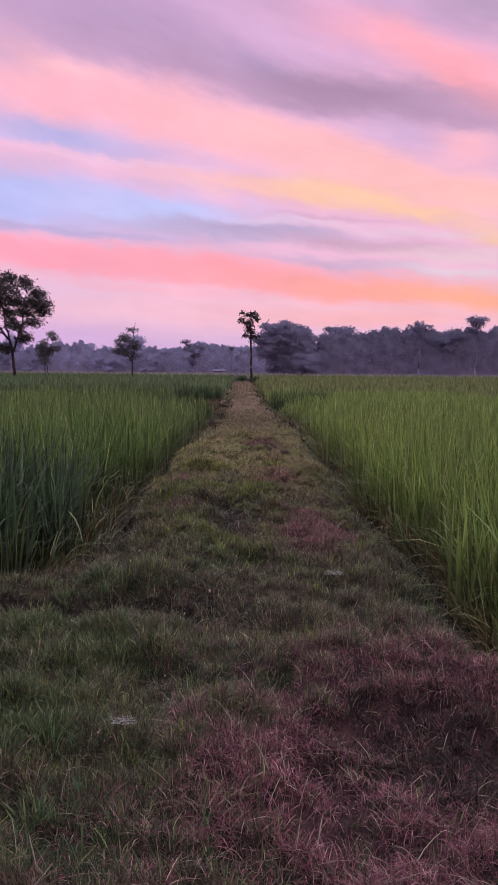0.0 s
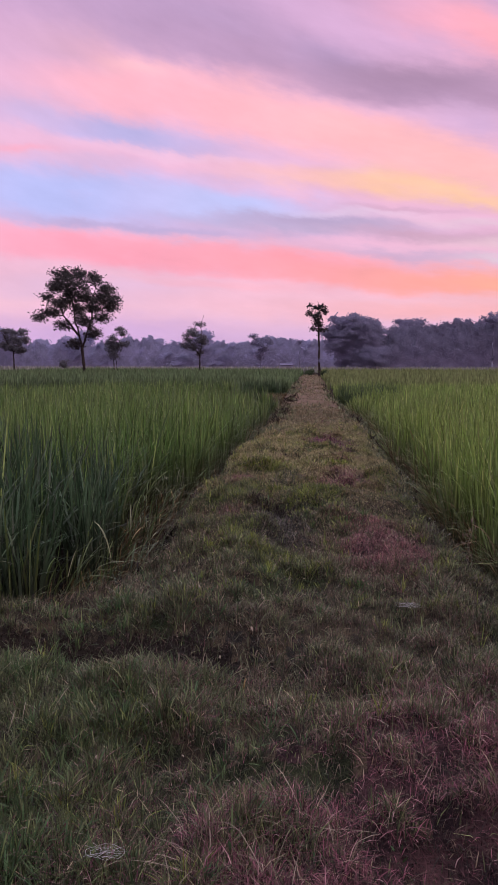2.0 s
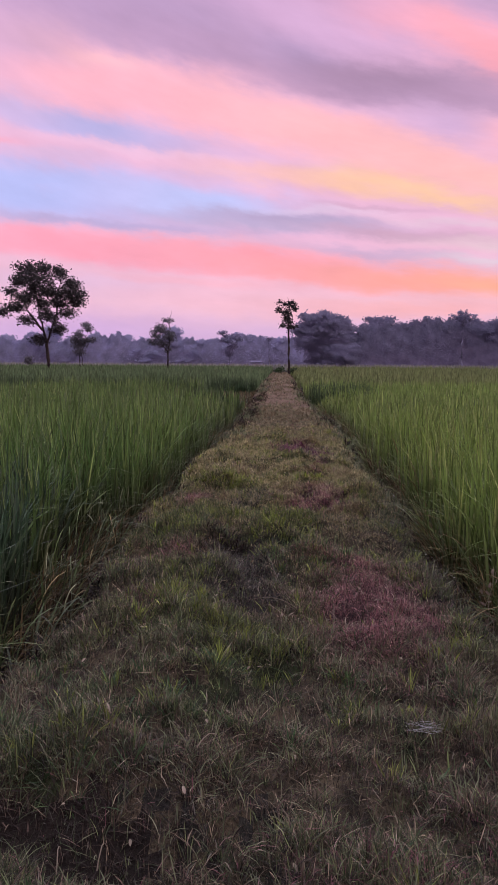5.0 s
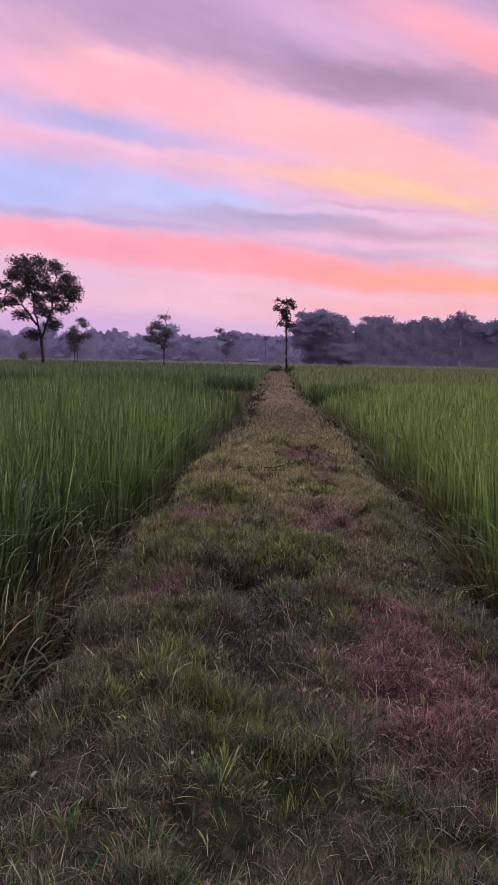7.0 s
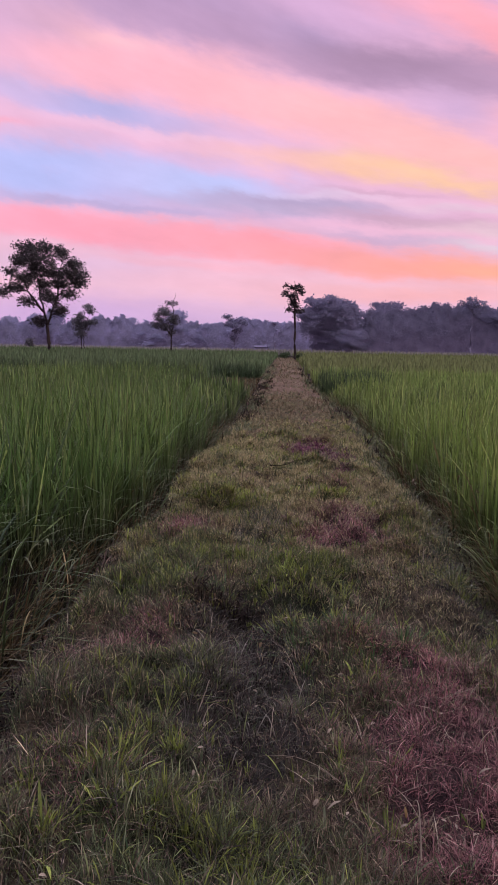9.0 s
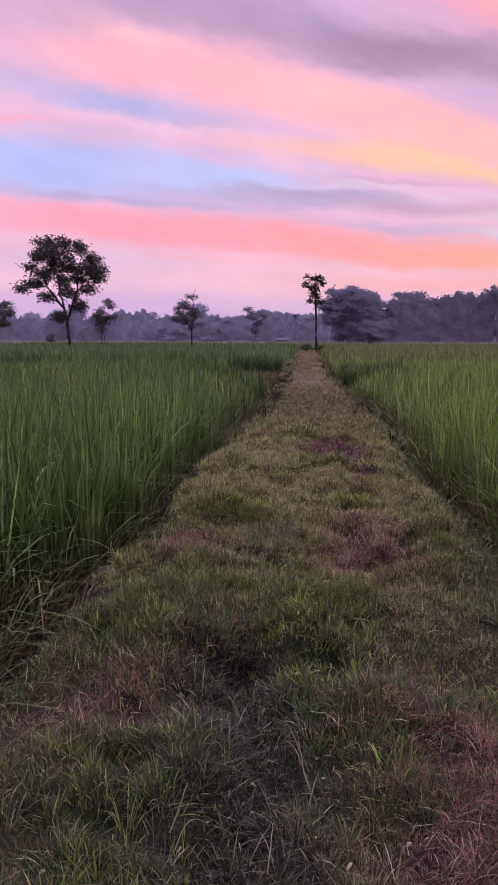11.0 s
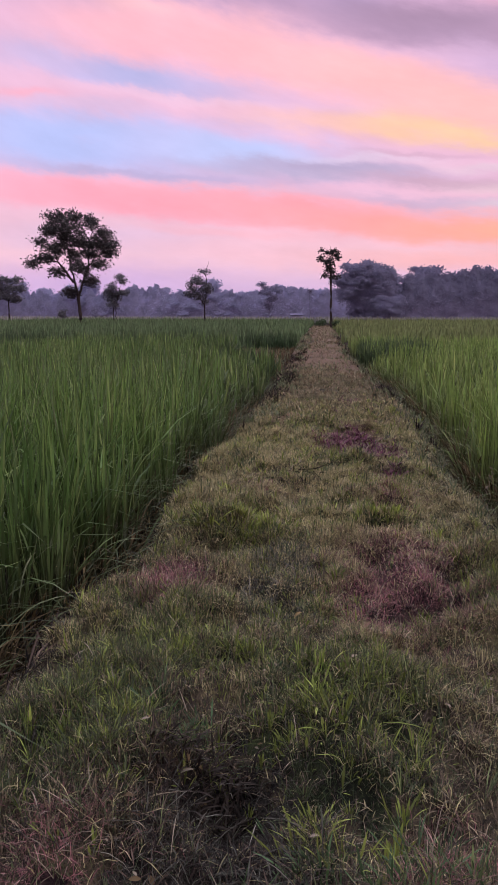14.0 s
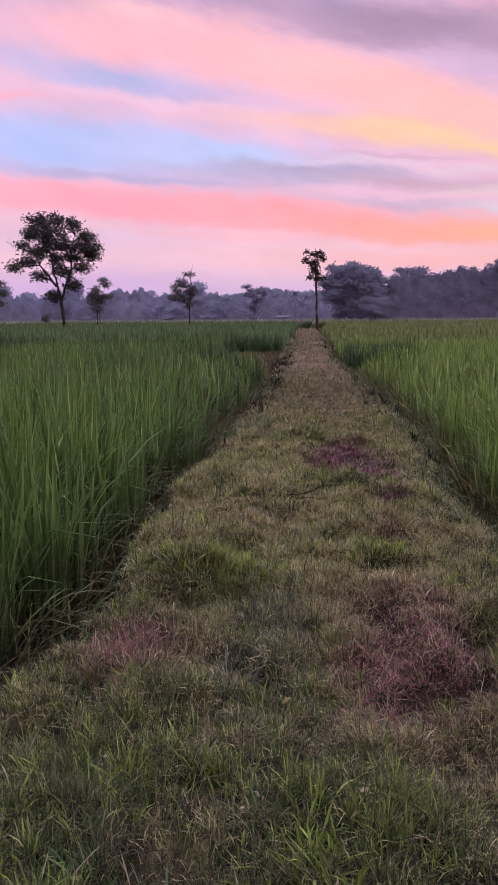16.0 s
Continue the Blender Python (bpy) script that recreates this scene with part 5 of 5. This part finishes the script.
blade_stuff("pale_grass_strip", np.stack([px, py, height(px, py)], 1), 1.28 * rng.uniform(0.75, 1.05, n), 0.20 * rng.uniform(0.6, 1.3, n), np.abs(rng.normal(0.1, 0.1, n)), np.abs(rng.normal(0.05, 0.1, n)), 2, MAT_FIELD, "pale misted grass along the far side of the fields", "grass")


# ---- small things ----
def part(name, me, mat, parent, label=""):
    me.materials.append(mat)
    ob = new(name, me)
    ob.parent = parent
    return tagged(ob, label) if label else ob


def straw(x, y, length, turn, rise, curl, wide, mat, label, name="straw", group="loose straws on the grass"):
    """One bent stalk that lies in the grass."""
    rnd = random.Random(int(x * 977 + y * 331))
    pts = []
    for k in range(8):
        t = k / 7
        pts.append((t * length, curl * length * t * t + rnd.uniform(-1, 1) * 0.01 * length, rise * math.sin(math.pi * min(1, t * 0.8 + 0.1)) * length + 0.01))
    ob = new(name, join_tubes(name, [tube(pts, [wide * (1 - 0.6 * k / 7) for k in range(8)], 5)], mat))
    ob.matrix_world = pose(x, y, float(height(x, y)) + 0.025, 0, 0, turn)
    return tagged(ob, label, "straw", group)


straw(-0.77, 4.27, 0.11, 50, 0.35, 0.1, 0.0029, MAT_PALE, "short bleached straw lying in green grass")
straw(-1.13, 3.84, 0.09, 95, 0.9, 0.0, 0.0022, MAT_PALE, "short bleached straw standing in grass")
straw(-1.02, 3.87, 0.09, 75, 0.9, 0.1, 0.0022, MAT_PALE, "short bleached straw standing in grass")
straw(-0.62, 3.50, 0.22, 5, 0.12, 0.15, 0.0016, MAT_PALE, "thin pale straw lying on dry grass")
straw(-0.21, 3.30, 0.26, 80, 0.25, 0.05, 0.0013, MAT_PALE, "thin long straw in reddish grass")
straw(-0.52, 6.78, 0.50, 100, 0.20, 0.12, 0.0014, MAT_PALE, "long pale bent straw beside grey grass")
straw(-0.90, 6.55, 0.20, 60, 0.55, 0.5, 0.0018, MAT_PALE, "curved pale grass leaf")
straw(-0.63, 6.45, 0.22, 80, 0.30, 0.2, 0.0018, MAT_PALE, "thin pale straw in grey grass")
straw(-0.40, 6.10, 0.30, 140, 0.15, 0.2, 0.0016, MAT_PALE, "thin pale straw in grass")
straw(0.42, 1.75, 0.22, 70, 0.5, -0.5, 0.0017, MAT_PALE, "thick curved pale stalk in reddish grass")
straw(-0.62, 2.05, 0.26, 120, 0.30, 0.2, 0.0016, MAT_PALE, "thin forked straw in reddish grass")
straw(-0.50, 1.75, 0.24, 110, 0.30, 0.1, 0.0018, MAT_PALE, "thin straw in reddish grass")
straw(0.02, 6.70, 0.34, 15, 0.12, 0.1, 0.0014, MAT_PALE, "thin straw across the reddish patch")
straw(-0.60, 7.18, 0.44, -80, 0.18, 0.08, 0.0016, MAT_PALE, "long bent bleached stalk by the furrow")
straw(-0.22, 5.70, 0.22, 85, 0.60, 0.05, 0.0022, MAT_PALE, "thick broken pale stem standing in grass")
straw(-0.29, 7.48, 0.22, 75, 0.40, -0.15, 0.0014, MAT_PALE, "thin bent straw in dry grass")
straw(-0.88, 6.53, 0.13, 75, 0.45, -0.30, 0.0019, MAT_PALE, "curved pale straw among green blades")
straw(-0.86, 5.84, 0.10, 20, 0.35, 0.20, 0.0016, MAT_PALE, "short curved straw in green grass")
straw(-0.40, 1.62, 0.20, 60, 0.50, 0.15, 0.0016, MAT_PALE, "forked pale straw in wine-brown grass")
straw(-1.20, 1.72, 0.16, 80, 0.55, 0.10, 0.0014, MAT_PALE, "thin pale straw in dull grass")
straw(-0.05, 3.05, 0.20, 95, 0.50, 0.10, 0.0013, MAT_PALE, "thin upright straw in reddish grass")
straw(0.15, 9.95, 0.34, 150, 0.12, 0.1, 0.0018, MAT_PALE, "thin straw across the reddish patch")


def leaf_mesh(length, wide, fold=0.25):
    co, quads = [], []
    for k in range(7):
        t = k / 6
        w = wide * math.sin(math.pi * (0.06 + 0.9 * t)) ** 0.8
        z = 0.12 * length * math.sin(t * 3)
        co += [(t * length, -w, z + fold * w), (t * length, 0, z), (t * length, w, z + fold * w)]
    for k in range(6):
        for j in range(2):
            a = 3 * k + j
            quads.append((a, a + 1, a + 4, a + 3))
    return np.array(co), np.array(quads)


def fallen_leaf(x, y, length, wide, turn, tip, mat, label):
    me = mesh_of("fallen_leaf", *leaf_mesh(length, wide))
    me.materials.append(mat)
    ob = new("fallen_leaf", me)
    ob.matrix_world = pose(x, y, float(height(x, y)) + 0.05, 0, tip, turn)
    return tagged(ob, label, "leaf", "fallen leaves")


fallen_leaf(-0.79, 3.55, 0.055, 0.0035, 80, -50, MAT_YELLOW, "yellowed upright leaf among dry grass")
fallen_leaf(-0.68, 9.37, 0.04, 0.012, 30, -25, MAT_YELLOW, "small orange-tan leaf in the grass")
fallen_leaf(-1.10, 4.45, 0.05, 0.004, 120, -30, MAT_PALE, "bleached curled leaf in green grass")
fallen_leaf(-0.49, 7.92, 0.07, 0.0045, 80, -60, MAT_GRASS, "broad bright green leaf blade")
fallen_leaf(0.03, 6.12, 0.043, 0.0055, 20, -12, MAT_PALE, "pale pinkish curled leaf on reddish grass")
fallen_leaf(-0.22, 5.95, 0.031, 0.0044, 100, -60, MAT_YELLOW, "yellow-green upright leaf blade in the grass")
fallen_leaf(-0.25, 5.87, 0.025, 0.0050, 15, -15, MAT_PALE, "small bleached leaf in the grass")
fallen_leaf(-0.10, 5.87, 0.025, 0.0039, 150, -20, MAT_PALE, "small bleached leaf in the grass")
fallen_leaf(-0.45, 5.96, 0.050, 0.0055, 30, -15, MAT_PALE, "dry tan curled leaf in green grass")
fallen_leaf(-1.12, 8.02, 0.031, 0.0072, 10, -10, MAT_PALE, "broad grey-white dry leaf beside the hollow")
fallen_leaf(-0.98, 7.95, 0.04, 0.008, 10, -15, MAT_PALE, "pale dry leaf beside the hollow")


def twig(x, y, length, turn, mat, label, name="twig", rise=0.12, thick=0.006, up=0.05):
    """A branched dead twig: a stem and its side shoots."""
    rnd = random.Random(int(abs(x) * 531 + y * 77))
    root = new(name)
    stem = bent((0, 0, 0.01), (length, 0.0, rise), rnd, 7, 0.25)
    part("stem", join_tubes("stem", [tube(stem, [thick * (1 - 0.7 * k / 7) for k in range(8)], 6)], mat), mat, root).data.materials.pop()
    for k in (2, 3, 5):
        e = Vector(stem[k]) + Vector((rnd.uniform(0.1, 0.3), rnd.choice((-1, 1)) * rnd.uniform(0.15, 0.4), rnd.uniform(0.05, 0.25))) * length
        part("shoot", join_tubes("shoot", [tube(bent(stem[k], e, rnd, 4, 0.2), [thick * 0.5 * (1 - 0.7 * j / 4) for j in range(5)], 5)], mat), mat, root).data.materials.pop()
    root.matrix_world = pose(x, y, float(height(x, y)) + up, 0, 0, turn)
    return tagged(root, label, "twig", "dead twigs")


twig(-0.16, 14.0, 0.34, 65, MAT_PALE, "pale bent twig lying on purple grass", rise=0.20, thick=0.009, up=0.10)
twig(-1.00, 12.55, 0.60, -20, MAT_TWIG, "dark dead twig lying on the grass", rise=0.05, thick=0.004)
twig(-0.75, 12.30, 0.50, 30, MAT_TWIG, "dark dead twig lying on the grass", rise=0.05, thick=0.004)
twig(-1.25, 25.0, 0.7, 60, MAT_TWIG, "dark dry weed stem on the bund", rise=0.4)
twig(-0.80, 7.90, 0.35, 60, MAT_TWIG, "dark dead twig in the hollow", rise=0.05, thick=0.004)


def heap(x, y, rx, ry, tall, n, length, wide, mat, label):
    """A heap of dry stems and leaves."""
    r, a = np.sqrt(rng.uniform(0, 1, n)), rng.uniform(0, 2 * np.pi, n)
    hx, hy = x + np.cos(a) * r * rx, y + np.sin(a) * r * ry
    base = np.stack([hx, hy, height(hx, hy) + tall * (1 - r * r) * rng.uniform(0, 1, n)], 1)
    return blade_stuff("dry_weed_heap", base, length * rng.uniform(0.4, 1.3, n), wide * rng.uniform(0.6, 1.4, n), np.clip(rng.normal(0.75, 0.2, n), 0, 0.97), np.clip(rng.normal(0.25, 0.2, n), 0, 0.6), 3, mat, label, "dry weeds")


heap(-0.92, 8.00, 0.17, 0.15, 0.09, 330, 0.09, 0.006, MAT_TWIG, "heap of dark dry weeds in the hollow")
heap(-0.85, 12.45, 0.30, 0.14, 0.03, 160, 0.14, 0.005, MAT_TWIG, "low heap of dark dry twigs on the grass")
heap(-1.40, 22.2, 0.36, 0.8, 0.08, 900, 0.14, 0.010, MAT_TWIG, "heap of dark dry weeds on the bund's shoulder")
# dark straw added along the rice's foot to stand for ditch shadow
heap(-1.52, 19.5, 0.28, 1.4, 0.04, 600, 0.18, 0.010, MAT_TWIG, "dark straw for the ditch's shadow along the rice")
heap(-1.62, 24.6, 0.30, 1.0, 0.07, 700, 0.22, 0.009, MAT_RICE_DRY, "heap of brown dry straw at the field's corner")
# the right ditch's shadow, again put in as dark straw
heap(0.75, 20.5, 0.30, 1.2, 0.07, 800, 0.18, 0.010, MAT_TWIG, "dark straw for the ditch's shadow below the rice")
heap(0.80, 26.6, 0.30, 0.9, 0.08, 700, 0.25, 0.012, MAT_TWIG, "dark straw for the ditch's shadow below the rice")
heap(-1.10, 28.7, 0.14, 0.4, 0.03, 50, 0.30, 0.011, MAT_TWIG, "few dark dead weed stems on bare earth")
heap(-1.35, 36.5, 0.14, 0.5, 0.04, 50, 0.26, 0.012, MAT_TWIG, "few dark dead weed stems on bare earth")
heap(-0.15, 18.3, 0.30, 0.5, 0.04, 300, 0.13, 0.008, MAT_MAGENTA, "low heap of purple-brown withered weeds")
# dark blades laid in the hollow to paint its shade
heap(0.30, 2.05, 0.35, 0.35, 0.03, 900, 0.08, 0.004, MAT_LITTER, "dark withered grass for the shade in a hollow")


def litter(n, cx, cy, rx, ry, size, mat, label):
    """Small curled dry leaves scattered on the ground."""
    lx, ly = cx + rng.normal(0, rx, n), cy + rng.normal(0, ry, n)
    co0, q0 = leaf_mesh(size, size * 0.22)
    co, q = [], []
    for k in range(n):
        m = pose(lx[k], ly[k], float(height(lx[k], ly[k])) + rng.uniform(0.01, 0.05), rng.uniform(-40, 40), rng.uniform(-40, 40), rng.uniform(0, 360)).to_4x4()
        f = rng.uniform(0.5, 1.3)
        co += [tuple(m @ Vector(c * f)) for c in co0]
        q.append(q0 + k * len(co0))
    return stuff("leaf_litter", mesh_of("leaf_litter", np.array(co), np.concatenate(q)), mat, label, "dry leaves")


litter(60, -0.90, 7.85, 0.14, 0.20, 0.026, MAT_RICE_DRY, "small dry brown leaves scattered in the hollow")
litter(190, -0.50, 5.6, 0.50, 2.2, 0.022, MAT_PALE, "tiny bleached scraps of leaf in the turf")
litter(7, -0.90, 7.90, 0.16, 0.20, 0.022, MAT_PALE, "few bleached dry leaves scattered in the hollow")


def weed_stalk(x, y, tall, turn, label):
    """A dry weed: a stalk with seed heads."""
    rnd = random.Random(int(x * 100 + y * 10))
    root = new("dry_weed")
    pts = bent((0, 0, -0.02), (0.08, 0.03, tall), rnd, 6, 0.12)
    part("stalk", join_tubes("stalk", [tube(pts, [0.004 * (1 - 0.6 * k / 6) for k in range(7)], 5)], MAT_PALE), MAT_PALE, root).data.materials.pop()
    for k in range(9):
        p = Vector(pts[rnd.randrange(3, 7)]) + Vector((rnd.uniform(-0.04, 0.04), rnd.uniform(-0.04, 0.04), rnd.uniform(-0.01, 0.05)))
        co, q = leaf_mesh(0.035, 0.008)
        seed = part("seed_head", mesh_of("seed_head", co, q), MAT_PALE, root)
        seed.matrix_local = Matrix.Translation(p) @ pose(0, 0, 0, rnd.uniform(0, 90), -rnd.uniform(20, 80), rnd.uniform(0, 360))
    root.matrix_world = pose(x, y, float(height(x, y)), 0, 0, turn)
    return tagged(root, label, "weed", "dry weeds by the rice")


weed_stalk(0.66, 6.20, 0.40, 20, "dry pale weed stalk with seed heads by the rice")
weed_stalk(0.72, 6.02, 0.30, 120, "dry pale weed stalk with seed heads by the rice")
weed_stalk(0.80, 12.2, 0.35, 70, "dry pale weed stalk with seed heads by the rice")


def flower(x, y, label):
    """A small white weed flower: stem and petals."""
    rnd = random.Random(int(x * 1000 + y * 100))
    root = new("white_flower")
    h = rnd.uniform(0.08, 0.16)
    part("stem", join_tubes("stem", [tube(bent((0, 0, -0.01), (0.01, 0.01, h), rnd, 3, 0.1), [0.0015] * 4, 4)], MAT_GRASS_D), MAT_GRASS_D, root).data.materials.pop()
    for k in range(4):
        co, q = leaf_mesh(0.011, 0.0045)
        petal = part("petal", mesh_of("petal", co, q), MAT_WHITE, root)
        petal.matrix_local = pose(0.01, 0.01, h, rnd.uniform(-30, 30), -rnd.uniform(20, 60), 90 * k + rnd.uniform(-25, 25))
    root.matrix_world = pose(x, y, float(height(x, y)), 0, 0, rnd.uniform(0, 360))
    return tagged(root, label, "flower", "white weed flowers")


for fx, fy in ((0.55, 9.3), (0.62, 9.7), (0.58, 10.1), (0.68, 10.5), (0.50, 8.8), (0.64, 9.0), (0.72, 11.4), (0.66, 12.0), (0.34, 9.5), (0.70, 13.1)):
    flower(fx + 0.12, fy, "tiny white weed flower by the field's edge")
fr = random.Random(77)
for k in range(18):
    fy = fr.uniform(6.5, 14.5)
    flower(float(right_edge(fy)) + fr.uniform(-0.05, 0.30), fy, "tiny white weed flower by the field's edge")


def spider_web(x, y, radius):
    """A dewy sheet web that lies on the grass tips: spokes and rings."""
    tubes = []
    rnd = random.Random(5)
    for k in range(11):
        a = 2 * math.pi * k / 11
        tubes.append(tube([(0, 0, 0), (radius * math.cos(a), radius * 0.6 * math.sin(a), rnd.uniform(-0.01, 0.012))], [0.0004, 0.0004], 4))
    for j in range(1, 5):
        r = radius * j / 4.5
        ring = [(r * math.cos(2 * math.pi * k / 18), r * 0.6 * math.sin(2 * math.pi * k / 18), rnd.uniform(-0.004, 0.004)) for k in range(19)]
        tubes.append(tube(ring, [0.0004] * 19, 4))
    ob = new("spider_web", join_tubes("spider_web", tubes, MAT_SILK))
    ob.matrix_world = pose(x, y, float(height(x, y)) + 0.06)
    return tagged(ob, "dewy white spider web spread on the grass", "spider web", "spider webs")


spider_web(0.06, 4.62, 0.085)
spider_web(-1.05, 2.15, 0.06)


def shed(x, y):
    """A low far shed: walls and a pale roof."""
    root = new("field_shed")
    bm = bmesh.new()
    bmesh.ops.create_cube(bm, size=1)
    bmesh.ops.scale(bm, vec=(3.0, 2.4, 1.2), verts=bm.verts)
    bmesh.ops.translate(bm, vec=(0, 0, 0.6), verts=bm.verts)
    me = bpy.data.meshes.new("wall")
    bm.to_mesh(me)
    bm.free()
    part("wall", me, MAT_BARK_FAR, root)
    for side in (-1, 1):
        co = np.array([(-1.8, side * 1.6, 1.15), (1.8, side * 1.6, 1.15), (1.8, 0, 1.75), (-1.8, 0, 1.75), (-1.8, side * 1.6, 1.09), (1.8, side * 1.6, 1.09), (1.8, 0, 1.69), (-1.8, 0, 1.69)])
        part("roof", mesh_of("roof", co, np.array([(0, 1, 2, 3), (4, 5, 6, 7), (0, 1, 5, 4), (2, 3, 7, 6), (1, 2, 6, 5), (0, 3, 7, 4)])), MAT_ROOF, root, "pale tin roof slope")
    root.matrix_world = pose(x, y, -0.3)
    return tagged(root, "low far shed with a pale tin roof", "shed")


shed(-7.6, 230)
